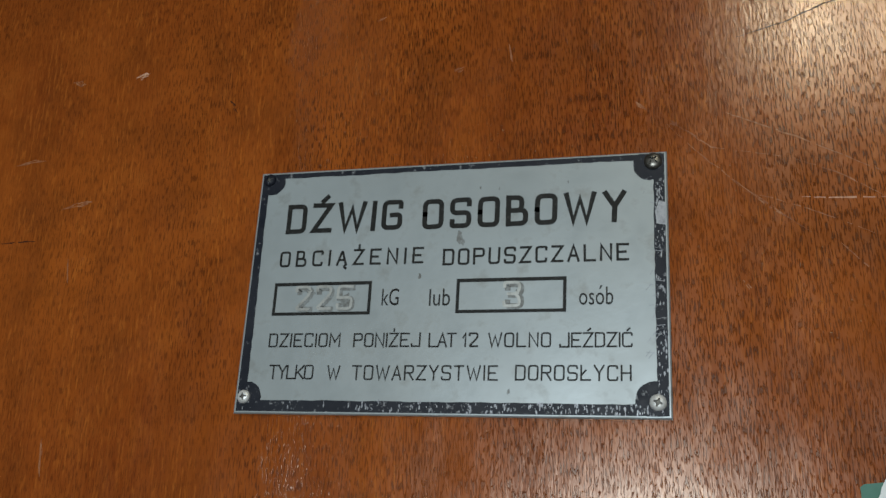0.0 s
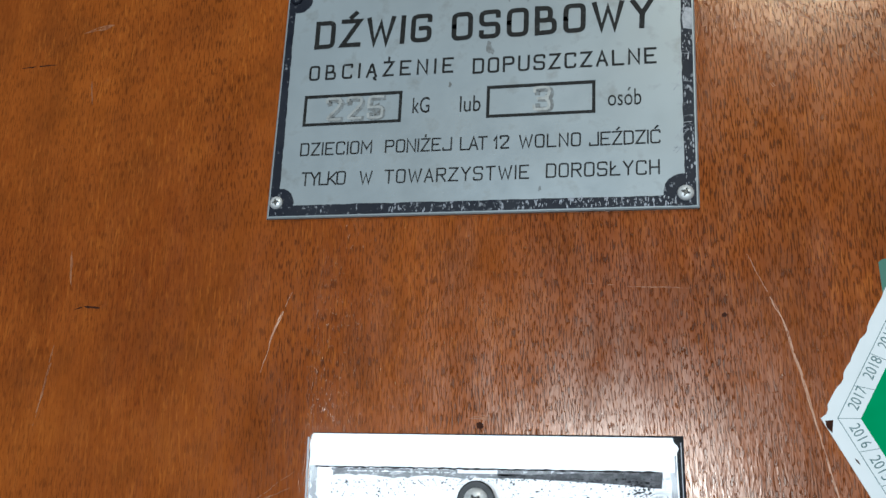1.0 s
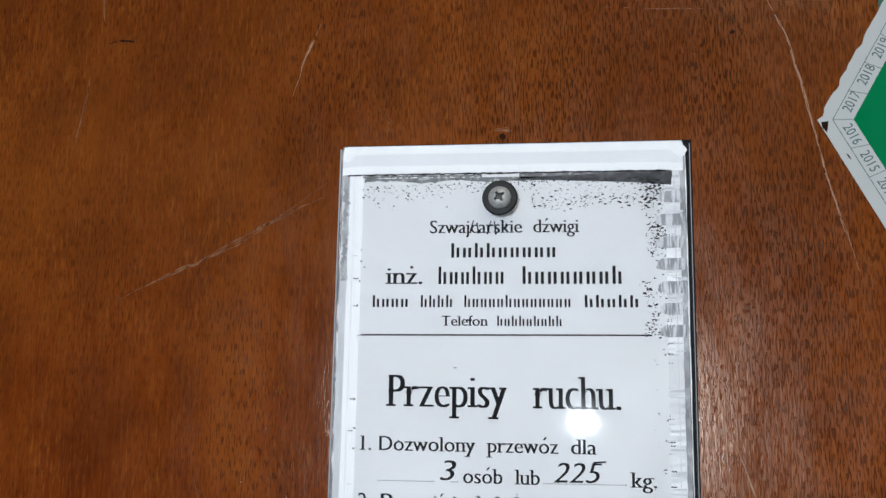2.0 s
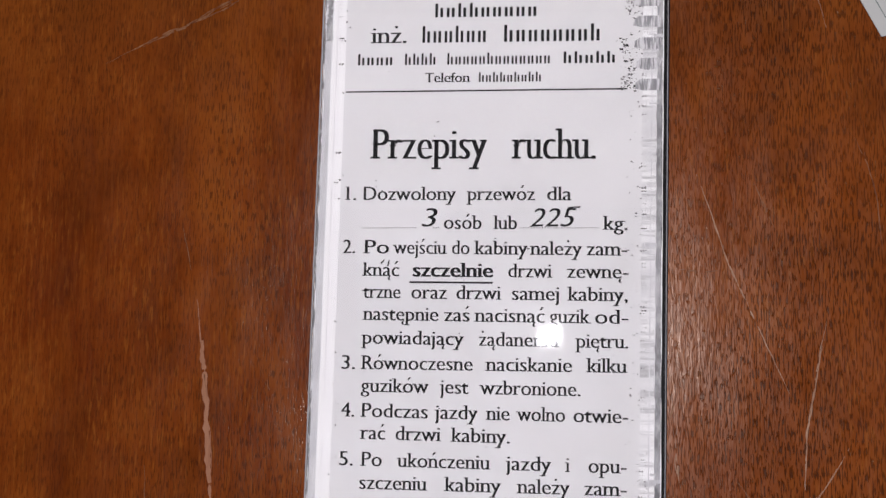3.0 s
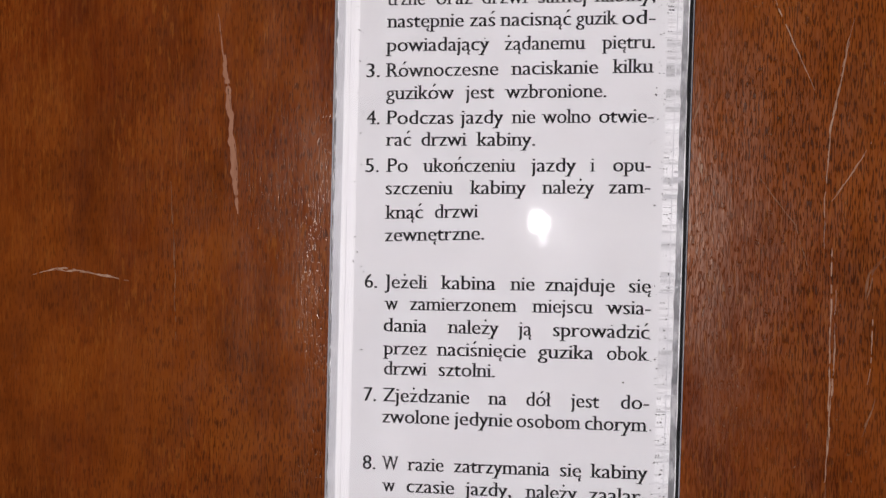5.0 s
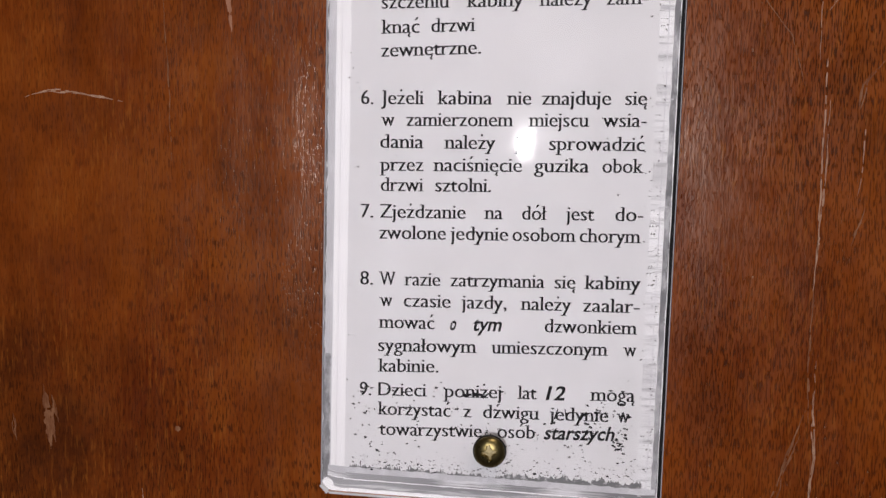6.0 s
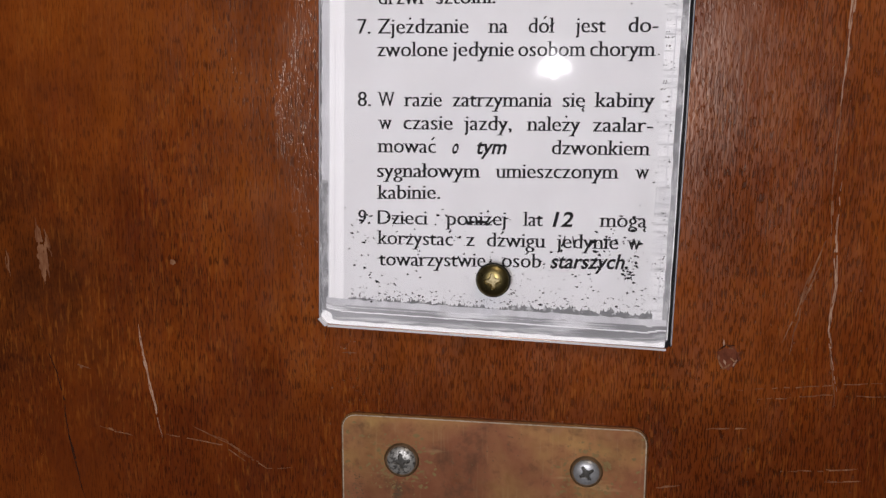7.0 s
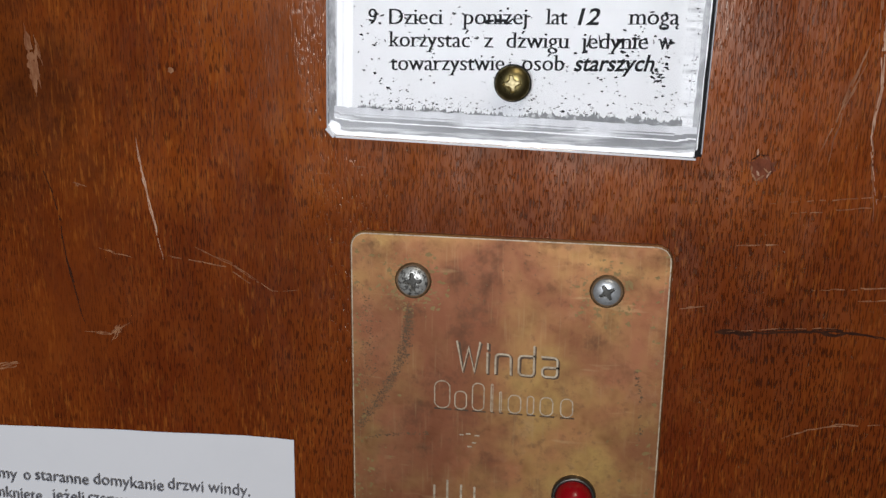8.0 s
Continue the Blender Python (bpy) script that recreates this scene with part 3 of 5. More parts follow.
for x0, x1 in ((-50.6, -21.2), (3.1, 32.9)):
    bm = bmesh.new()
    for a, b, c, d in ((x0, x1, 0.2, 1.2), (x0, x1, -8.4, -7.5), (x0, x0 + 0.9, -7.5, 0.2), (x1 - 0.9, x1, -7.5, 0.2)):
        bar(bm, a, b, c, d, 1.26)
    part("number_frame", bm, SIGN_INK, plate_sheet, "black outlined box")
SCUFFED = plain_material("scuffed_metal", (0.32, 0.33, 0.36), 0.45, 0.3, (0.10, 0.105, 0.12), 700.0, 0.7)
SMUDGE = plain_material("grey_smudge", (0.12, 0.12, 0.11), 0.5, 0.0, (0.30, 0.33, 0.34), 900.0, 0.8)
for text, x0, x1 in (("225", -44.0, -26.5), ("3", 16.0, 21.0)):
    # wider, darker copy of each digit, set slightly right and down
    stroke_word("dark_patch", text, x0 + 0.5, x1 + 0.6, -7.4, 7.4, 1.5, 1.245, SMUDGE, plate_sheet, "darker grey copy beneath the stamped digit")
    stroke_word("stamped_digit", text, x0, x1, -7.0, 7.2, 0.8, 1.35, EMBOSS, plate_sheet, "stamped raised metal digit")
for x, z, s in ((3.2, 13.2, 1.5), (4.3, 11.7, 0.9), (-28.5, -4.5, 2.4), (-7.5, 2.4, 0.8), (18.3, -29.4, 0.6), (33.0, 28.0, 0.4), (8.6, 27.5, 0.45), (14.0, 27.0, 0.4)):
    bm = flat(bmesh.new(), [(x + (px - x) * 0.6, pz) for px, pz in disc(x, z, s, 14, 0.5)], 1.25)
    part("stain", bm, SMUDGE, plate_sheet, "dark grey smudge")
bm = bmesh.new()
flat(bm, [(56.2, 15.0), (58.6, 14.5), (58.7, 20.8), (57.0, 21.4), (55.9, 18.5)], 1.28)
for k in range(26):
    x, z = random.uniform(53.0, 55.6), random.uniform(-28, 24)
    d, e = random.uniform(0.6, 2.6), random.uniform(0.06, 0.16)
    a = random.choice((random.uniform(-0.2, 0.2), random.uniform(0.7, 1.2)))
    ux, uz = math.cos(a), math.sin(a)
    flat(bm, [(x, z), (x + ux * d, z + uz * d), (x + ux * d - uz * e, z + uz * d + ux * e), (x - uz * e, z + ux * e)], 1.285)
for k in range(640):
    # scuffed spots, dense along the lower border and up the side that is handled most
    if k < 430:
        x, z = random.uniform(-57.5, 57.5), random.uniform(-35.0, -32.4)
        if noise.noise((x * 0.12, 0.0, 1.0)) + x / 110 < random.uniform(-0.4, 0.25):
            continue
    else:
        x, z = random.uniform(55.9, 58.4), random.uniform(-30, 31)
        if noise.noise((z * 0.15, 4.0, 1.0)) < random.uniform(-0.3, 0.2):
            continue
    r = random.uniform(0.06, 0.36)
    flat(bm, [(x + (px - x) * 0.6, z + (pz - z) * 1.8) for px, pz in disc(x, z, r, 7, 0.5)], 1.287 + 0.00002 * k)
part("bare_metal", bm, SCUFFED, plate, "bare metal where the black paint is scratched off")

# ---- regulations notice behind glass ----
notice = thing("regulations_notice", 0.0, 0.0, "white sheet of lift rules with black print behind thick glass", "notice")
# added dark sheet; its rim paints the shade beside the glass
part("shade_sheet", slab(bmesh.new(), [(-45.9, -14.2), (46.0, -16.4), (49.9, 273.6), (-43.6, 275.9)], 0.4, 0.0), DARK_EDGE, notice, "dark sheet painting the shade round the glass")
BACK = [(-46.3, -14.4), (44.0, -16.2), (47.4, 272.9), (-43.9, 275.3)]
backing = part("backing", slab(bmesh.new(), BACK, 0.6, 0.4), WHITE_BACK, notice, "white painted backing with worn edges")


def side_x(side, z):
    """The left or right edge of the glass at height z."""
    f = (z + 14) / 289
    return -44.6 + 1.8 * f if side < 0 else 45.5 + 3.6 * f


GLASS_EDGE = [(-46.3, -12.6), (-44.3, -14.7), (44.4, -16.5), (45.5, -15.4), (49.1, 271.9), (48.2, 273.0), (-43.0, 275.5), (-44.1, 274.5)]
BEVEL = 5.8
bm = bmesh.new()
rings = []
for h, inset in ((0.42, 0.0), (2.6, 0.0), (5.2, BEVEL)):
    ring = []
    for x, z in GLASS_EDGE:
        k = 1.0 if inset else 0.0
        ring.append(bm.verts.new(((x - k * math.copysign(inset, x)) * MM, -h * MM, (z - k * math.copysign(inset, z - 100)) * MM)))
    rings.append(ring)
for a, b in zip(rings, rings[1:]):
    for k in range(8):
        bm.faces.new((a[k], a[(k + 1) % 8], b[(k + 1) % 8], b[k]))
# the glass is bedded on the backing, with no air between
bm.faces.new(rings[2])
bmesh.ops.recalc_face_normals(bm, faces=bm.faces)
pane = part("pane", bm, GLASS, notice, "thick clear glass with bevelled edges")
pane.visible_shadow = False

# pale lines along the glass edges: light gathered there, painted on
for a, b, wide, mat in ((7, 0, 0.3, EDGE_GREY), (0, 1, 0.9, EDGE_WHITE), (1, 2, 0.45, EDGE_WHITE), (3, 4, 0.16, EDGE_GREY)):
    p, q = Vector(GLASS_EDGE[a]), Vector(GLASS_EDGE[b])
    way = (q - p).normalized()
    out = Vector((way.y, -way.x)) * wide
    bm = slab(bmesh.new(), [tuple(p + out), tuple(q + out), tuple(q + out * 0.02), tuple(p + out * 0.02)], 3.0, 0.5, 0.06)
    part("edge_light", bm, mat, notice, "painted light along the glass edge")

H = 0.64  # the print lies on the backing
SIZE = 5.5


def letter_bars(bm, x0, x1, z, size, dz, heights):
    """A row of plain upright bars as long as a printed word that is not spelt out."""
    step = (x1 - x0) / len(heights)
    for k, tall in enumerate(heights):
        rise = z + dz * k / len(heights)
        bar(bm, x0 + step * (k + 0.12), x0 + step * (k + 0.36), rise, rise + size * tall, H)
        bar(bm, x0 + step * (k + 0.56), x0 + step * (k + 0.8), rise, rise + size * 0.47, H)


def rule_line(z0, z1, *words, size=SIZE, weight=-0.011, serif=True, bold=(), hand=(), stem=0.024):
    """A printed line: the baseline runs from z0 to z1; words as text, x0, x1; a word of I and i stands for a row of bars."""
    a, b = words[0][1], words[-1][2]
    for text, x0, x1 in words:
        z = z0 + (z1 - z0) * (x0 - a) / max(1, b - a)
        dz = (z1 - z0) * (x1 - x0) / max(1, b - a)
        bm = bmesh.new()
        if set(text) <= {"I", "i"} and len(text) > 1:
            letter_bars(bm, x0, x1, z, size, dz, [0.69 if ch == "I" else 0.47 for ch in text])
        elif text in hand:
            write(bm, text, x0, x1 - 0.8, z, size * 0.98, H, 0.022, False, 0.22, dz)
        else:
            write(bm, text, x0, x1, z, size, H, 0.0 if text in bold else weight, serif, 0.0, dz, stem=0.032 if text in bold else stem)
        part("word", bm, INK, backing, "black print")


rule_line(250.2, 249.4, ("Szwajcarskie", -19.1, 5.7), ("dźwigi", 8.6, 20.6), size=5.2)
rule_line(243.5, 242.9, ("IiIIiiiii", -13.6, 14.9), size=5.6)
rule_line(236.7, 235.6, ("inż.", -31.1, -21.0), ("IiiIii", -17.0, 1.3), ("IiiiiiiI", 5.3, 31.7), size=6.8)
rule_line(230.6, 229.5, ("Iiii", -34.8, -24.4), ("IIII", -21.6, -12.5), ("IiiiiIiiiiiii", -9.9, 18.4), ("IIiII", 21.3, 35.6), size=4.6)
rule_line(225.4, 224.9, ("Telefon", -15.7, -3.3), ("IiIIiIiII", -1.2, 16.0), size=3.9, weight=-0.008)
bm = bar(bmesh.new(), -37.6, 38.3, 223.0, 223.4, H, -0.8)
part("printed_rule", bm, INK, backing, "thin black rule")
rule_line(204.3, 203.6, ("Przepisy", -30.3, 1.4), ("ruchu.", 8.1, 30.2), size=12.6, weight=-0.02, stem=0.036)
rule_line(193.2, 192.8, ("1.", -37.0, -34.0), ("Dozwolony", -31.9, -6.7), ("przewóz", -3.8, 14.4), ("dla", 17.5, 23.9))
rule_line(185.3, 185.0, ("osób", -9.8, 0.3), ("lub", 3.4, 9.7), ("kg.", 31.9, 38.3))
rule_line(178.7, 178.3, ("2.", -37.2, -33.9), ("Po", -31.7, -24.5), ("wejściu", -23.6, -8.9), ("do", -7.5, -2.8), ("kabiny", -1.6, 12.5), ("należy", 13.1, 26.6), ("zam-", 27.8, 38.2))
rule_line(172.6, 172.4, ("knąć", -31.7, -21.6), ("szczelnie", -18.0, 3.6), ("drzwi", 7.5, 19.0), ("zewnę-", 22.8, 38.5), bold=("szczelnie",))
rule_line(166.7, 166.5, ("trzne", -31.7, -21.1), ("oraz", -18.2, -8.6), ("drzwi", -6.1, 5.8), ("samej", 8.5, 20.8), ("kabiny,", 22.9, 38.3))
rule_line(160.8, 160.7, ("następnie", -31.3, -10.8), ("zaś", -9.3, -2.5), ("nacisnąć", -1.3, 17.1), ("guzik", 18.3, 29.0), ("od-", 30.0, 38.4))
rule_line(154.5, 154.5, ("powiadający", -31.5, -4.0), ("żądanemu", 0.0, 20.9), ("piętru.", 25.0, 38.4))
rule_line(147.7, 148.3, ("3.", -36.7, -33.0), ("Równoczesne", -31.4, -1.5), ("naciskanie", 1.8, 24.2), ("kilku", 27.8, 38.2))
rule_line(141.8, 142.1, ("guzików", -31.3, -13.1), ("jest", -10.1, -2.5), ("wzbronione.", 0.2, 26.4))
rule_line(135.2, 135.6, ("4.", -36.5, -32.9), ("Podczas", -31.2, -13.1), ("jazdy", -11.3, 0.0), ("nie", 2.1, 8.3), ("wolno", 9.9, 22.5), ("otwie-", 24.6, 38.4))
rule_line(129.5, 129.6, ("rać", -31.2, -24.3), ("drzwi", -21.6, -9.5), ("kabiny.", -7.0, 8.4))
rule_line(122.5, 123.1, ("5.", -36.6, -32.9), ("Po", -30.9, -25.1), ("ukończeniu", -21.1, 3.5), ("jazdy", 7.4, 19.0), ("i", 22.6, 23.8), ("opu-", 28.4, 37.9))
rule_line(116.6, 117.5, ("szczeniu", -31.0, -12.9), ("kabiny", -8.5, 6.2), ("należy", 10.3, 23.7), ("zam-", 27.4, 37.9))
rule_line(110.1, 110.8, ("knąć", -31.0, -20.8), ("drzwi", -17.7, -6.1))
rule_line(104.1, 105.0, ("zewnętrzne.", -31.0, -4.5))
rule_line(91.7, 92.1, ("6.", -36.3, -32.9), ("Jeżeli", -30.9, -19.3), ("kabina", -15.8, -1.3), ("nie", 2.5, 8.9), ("znajduje", 11.6, 29.4), ("się", 32.9, 38.5))
rule_line(86.0, 86.5, ("w", -30.9, -27.2), ("zamierzonem", -24.0, 4.4), ("miejscu", 8.3, 24.0), ("wsia-", 27.1, 38.6))
rule_line(80.2, 80.3, ("dania", -31.0, -19.3), ("należy", -13.8, -0.3), ("ją", 4.8, 8.3), ("sprowadzić", 13.8, 38.3))
rule_line(74.1, 74.7, ("przez", -31.0, -19.2), ("naciśnięcie", -16.6, 6.9), ("guzika", 10.0, 24.3), ("obok", 27.7, 38.4))
rule_line(68.7, 69.0, ("drzwi", -30.7, -19.1), ("sztolni.", -16.0, -1.1))
rule_line(61.5, 62.2, ("7.", -36.1, -32.7), ("Zjeżdzanie", -30.9, -7.7), ("na", -2.8, 2.1), ("dół", 7.2, 13.6), ("jest", 18.7, 26.0), ("do-", 31.4, 38.6))
rule_line(55.9, 56.5, ("zwolone", -31.0, -12.9), ("jedynie", -11.7, 3.7), ("osobom", 4.8, 21.4), ("chorym", 22.4, 38.2))
rule_line(43.3, 44.2, ("8.", -36.1, -32.6), ("W", -30.9, -26.5), ("razie", -24.0, -14.2), ("zatrzymania", -11.5, 13.6), ("się", 16.2, 21.7), ("kabiny", 24.0, 38.5))
rule_line(37.6, 38.1, ("w", -30.8, -27.2), ("czasie", -24.1, -11.3), ("jazdy,", -8.4, 3.7), ("należy", 7.4, 20.7), ("zaalar-", 23.8, 38.5))
rule_line(31.6, 32.4, ("mować", -30.9, -15.6), ("o", -11.6, -9.2), ("tym", -5.5, 3.0), ("dzwonkiem", 13.9, 38.1), hand=("tym", "o",))
rule_line(25.2, 26.6, ("sygnałowym", -31.0, -4.0), ("umieszczonym", -0.2, 30.7), ("w", 34.6, 38.0))
rule_line(19.5, 20.0, ("kabinie.", -30.9, -14.3))
rule_line(12.8, 14.4, ("9.", -36.0, -32.7), ("Dzieci", -30.8, -17.4), ("poniżej", -12.8, 2.8), ("lat", 7.2, 12.3), ("12", 14.7, 20.4), ("mogą", 26.4, 38.1), hand=("12",))
rule_line(7.6, 8.7, ("korzystać", -30.9, -10.8), ("z", -7.4, -5.1), ("dźwigu", -2.0, 13.2), ("jedynie", 15.9, 31.4), ("w", 33.5, 36.8))
rule_line(1.9, 3.7, ("towarzystwie", -30.8, -2.2), ("osób", 2.0, 12.1), ("starszych.", 14.4, 34.8), hand=("starszych.",))
bm = bar(bmesh.new(), -18.8, 3.4, 170.8, 171.3, H)
part("underline", bm, INK, backing, "black underline")
for x0, x1 in ((-31.9, -16.8), (-12.6, -10.5), (10.6, 31.4)):
    bm = bmesh.new()
    x = x0
    while x < x1:
        flat(bm, disc(x, 185.6, 0.17, 6), H)
        x += 0.72
    tagged(part("dotted_line", bm, INK, backing, "dotted line to write on"), kind="stuff")
part("handwriting", write(bmesh.new(), "3", -15.9, -12.4, 185.9, 7.4, H, -0.012, False, 0.25, stem=0.018), INK, backing, "handwritten number in black ink")
bm = write(bmesh.new(), "225", 13.0, 24.0, 185.9, 7.2, H, -0.012, False, 0.3, stem=0.018)
bar(bm, 23.0, 26.2, 190.7, 191.1, H + 0.004, 0.2)
part("handwriting", bm, INK, backing, "handwritten numbers in black ink")

# letters gone over by hand with a pen
for x, z, dx, dz, w in ((-8.2, 250.0, 0.9, 3.4, 0.5), (-5.9, 249.8, -0.5, 3.0, 0.5), (-3.6, 249.6, 1.0, 3.6, 0.45), (-1.3, 249.4, -0.4, 3.6, 0.5), (0.4, 250.0, 1.2, 2.4, 0.4),
                        (-7.4, 14.0, 2.2, 0.4, 0.9), (-4.6, 14.4, 2.6, 0.0, 1.0), (-2.2, 13.6, 1.6, 1.3, 0.6), (-26.6, 176.0, 0.8, 1.0, 0.5), (-24.8, 175.3, 0.4, 1.6, 0.5),
                        (17.2, 8.8, 0.8, 2.8, 0.45), (20.4, 8.6, -0.5, 3.0, 0.45), (24.0, 8.9, 1.6, 2.2, 0.45), (28.0, 8.6, 0.5, 2.6, 0.4)):
    n = Vector((-dz, dx)).normalized() * w / 2
    out = [(x + n.x, z + n.y), (x - n.x, z - n.y), (x + dx - n.x * 0.6, z + dz - n.y * 0.6), (x + dx + n.x * 0.6, z + dz + n.y * 0.6)]
    part("pen_stroke", flat(bmesh.new(), out, H + 0.006), INK, backing, "pen stroke over the print")

# lengthwise strips under the slanted glass edges: their bent light painted in, plus wear
strips = []


def edge_strip(a, b, wide0, wide1, material, label, steps=120, rough=0.06):
    """A strip along a to b, from wide0 to wide1 millimetres inside that line, its sides slightly uneven."""
    bm = bmesh.new()
    way = (Vector(b) - Vector(a)).normalized()
    side = Vector((-way.y, way.x))
    prev = None
    strips.append(label)
    high = 0.6035 + 0.0015 * len(strips)
    for k in range(steps + 1):
        p = Vector(a).lerp(Vector(b), k / steps)
        w0 = wide0 + rough * noise.noise((k * 0.3, wide0, p.x * 0.01)) * 3
        w1 = wide1 + rough * noise.noise((k * 0.4, wide1, p.y * 0.01)) * 3
        pair = [bm.verts.new((v.x * MM, -high * MM, v.y * MM)) for v in (p + side * w0, p + side * max(w1, w0 + 0.05))]
        if prev:
            bm.faces.new((prev[0], pair[0], pair[1], prev[1]))
        prev = pair
    part("edge_strip", bm, material, backing, label)


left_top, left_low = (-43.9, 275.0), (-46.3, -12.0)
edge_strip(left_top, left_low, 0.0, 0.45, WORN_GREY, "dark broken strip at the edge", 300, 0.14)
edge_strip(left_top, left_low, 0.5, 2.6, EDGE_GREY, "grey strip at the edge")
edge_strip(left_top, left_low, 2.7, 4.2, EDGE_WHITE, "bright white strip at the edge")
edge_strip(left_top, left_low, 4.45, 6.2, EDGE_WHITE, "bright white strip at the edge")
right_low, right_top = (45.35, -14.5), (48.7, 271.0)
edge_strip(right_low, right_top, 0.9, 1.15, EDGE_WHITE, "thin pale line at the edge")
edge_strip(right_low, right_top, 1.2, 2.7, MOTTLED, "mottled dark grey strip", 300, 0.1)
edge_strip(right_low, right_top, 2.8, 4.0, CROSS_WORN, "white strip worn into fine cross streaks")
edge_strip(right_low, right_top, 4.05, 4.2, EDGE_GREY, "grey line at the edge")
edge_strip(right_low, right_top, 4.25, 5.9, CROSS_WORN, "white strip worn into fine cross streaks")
# dark reflection low in the left bevel, painted as a strip
edge_strip((-46.15, 24.0), (-46.3, -11.0), 0.3, 2.3, MOTTLED, "painted dark reflection low on the edge", 120, 0.15)
edge_strip((-44.0, 268.0), (-44.3, 238.0), 0.9, 2.6, MOTTLED, "dark strip high on the edge", 120, 0.3)
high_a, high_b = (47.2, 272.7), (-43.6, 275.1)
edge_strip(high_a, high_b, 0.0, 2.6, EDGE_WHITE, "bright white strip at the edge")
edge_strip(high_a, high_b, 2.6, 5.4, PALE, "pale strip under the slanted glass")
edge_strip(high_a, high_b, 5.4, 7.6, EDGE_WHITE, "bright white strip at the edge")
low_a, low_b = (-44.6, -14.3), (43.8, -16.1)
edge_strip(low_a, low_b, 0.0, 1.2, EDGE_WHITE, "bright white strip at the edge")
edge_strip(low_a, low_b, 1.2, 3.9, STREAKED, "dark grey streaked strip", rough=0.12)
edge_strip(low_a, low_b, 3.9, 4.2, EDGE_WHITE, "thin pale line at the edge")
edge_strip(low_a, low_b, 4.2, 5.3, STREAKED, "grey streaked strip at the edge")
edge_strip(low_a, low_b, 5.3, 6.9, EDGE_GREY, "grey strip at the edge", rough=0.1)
# white patches paint the brightness of the clipped glass corners
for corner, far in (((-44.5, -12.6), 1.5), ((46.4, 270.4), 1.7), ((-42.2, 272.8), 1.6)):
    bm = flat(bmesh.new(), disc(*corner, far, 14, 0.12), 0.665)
    part("corner_patch", bm, EDGE_WHITE, backing, "painted light under the clipped glass corner")

# fine grey lines along the outer edge, where the coat has cracked across
bm = bmesh.new()
z = 10.0
while z < 263.0:
    tall = random.uniform(0.12, 0.7) * (2.2 if random.random() < 0.12 else 1.0)
    if noise.noise((z * 0.07, 1.0, 2.0)) + 0.55 * z / 262 > random.uniform(0.3, 1.0):
        x = 40.2 + 3.2 * z / 262 + random.uniform(-0.8, 1.6)
        bar(bm, x, x + random.uniform(0.4, 3.6), z, z + tall * random.uniform(0.5, 2.0), 0.652, random.uniform(-0.15, 0.15))
    z += tall + random.uniform(0.1, 1.1)
tagged(part("worn_patch", bm, EDGE_GREY, backing, "grey cracks across the white coat"), kind="stuff")
for k in range(7):
    z = 222.0 + 5.7 * k + random.uniform(-0.4, 0.4)
    x = 40.4 + random.uniform(-0.8, 0.6)
    bm = flat(bmesh.new(), [(x, z + 0.5), (x + 2.0, z), (46.4, z + 0.1), (46.6, z + 3.2), (x + 1.4, z + 3.0), (x + 0.3, z + 2.2)], 0.658)
    part("worn_block", bm, CROSS_DARK, backing, "grey block where the white coat is worn")


def ragged_band(x0, z0, x1, z1, wide, rough, steps=90):
    """A worn strip between two points, its inner edge ragged."""
    bm = bmesh.new()
    prev = None
    way = Vector((x1 - x0, z1 - z0)).normalized()
    side = Vector((-way.y, way.x))
    for k in range(steps + 1):
        p = Vector((x0, z0)).lerp(Vector((x1, z1)), k / steps)
        w = wide * (0.7 + 0.6 * noise.noise((k * 0.09, wide, x0))) + rough * abs(noise.noise((k * 0.45, x0, z0))) * 2
        q = p + side * max(0.1, w)
        pair = [bm.verts.new((v.x * MM, -0.6225 * MM, v.y * MM)) for v in (p, q)]
        if prev:
            bm.faces.new((prev[0], pair[0], pair[1], prev[1]))
        prev = pair
    bmesh.ops.recalc_face_normals(bm, faces=bm.faces)
    return part("worn_edge", bm, WORN_GREY, backing, "grey band where the white coat is worn off")


ragged_band(-39.0, -8.2, 3.9, -8.9, 0.8, 1.3, 150)
ragged_band(4.0, -8.9, 40.0, -9.6, 2.0, 1.2, 130)
ragged_band(43.0, 264.0, -37.5, 266.0, 1.2, 0.5)
bm = flat(bmesh.new(), [(2.0, 264.2), (16.0, 263.5), (27.0, 262.8), (35.0, 262.2), (43.6, 261.3), (44.0, 264.9), (30.0, 265.0), (18.0, 264.9)], 0.634)
part("worn_edge", bm, WEDGE, backing, "dark wedge where the white coat is gone")
ragged_band(44.0, 265.2, 5.0, 265.9, 1.5, 1.2)
ragged_band(-5.0, 266.0, -38.0, 266.8, 0.8, 0.6)
edge_strip((43.0, 265.3), (-42.0, 267.4), 0.0, 0.42, DARK_EDGE, "dark line where the coat ends", 200, 0.08)


def flecks(count, place, small=0.12, large=0.5):
    """Dark flecks scattered by place(), which gives x and z."""
    bm = bmesh.new()
    for _ in range(count):
        x, z = place()
        r = random.uniform(small, large) * random.uniform(0.3, 0.8)
        tilt, long = random.uniform(-0.6, 0.6), random.uniform(0.8, 2.2)
        flat(bm, [(x + (px - x) * long + (pz - z) * tilt, pz) for px, pz in disc(x, z, r, 6, 0.5)], 0.646)
    return tagged(part("fleck", bm, INK, backing, "dark flecks in the white coat"), kind="stuff")


def clump(xa, xb, za, zb):
    def place():
        for _ in range(40):
            x, z = random.uniform(xa, xb), random.uniform(za, zb)
            if noise.noise((x * 0.16, z * 0.11, 3.0)) > random.uniform(-0.1, 0.35):
                break
        return x, z
    return place


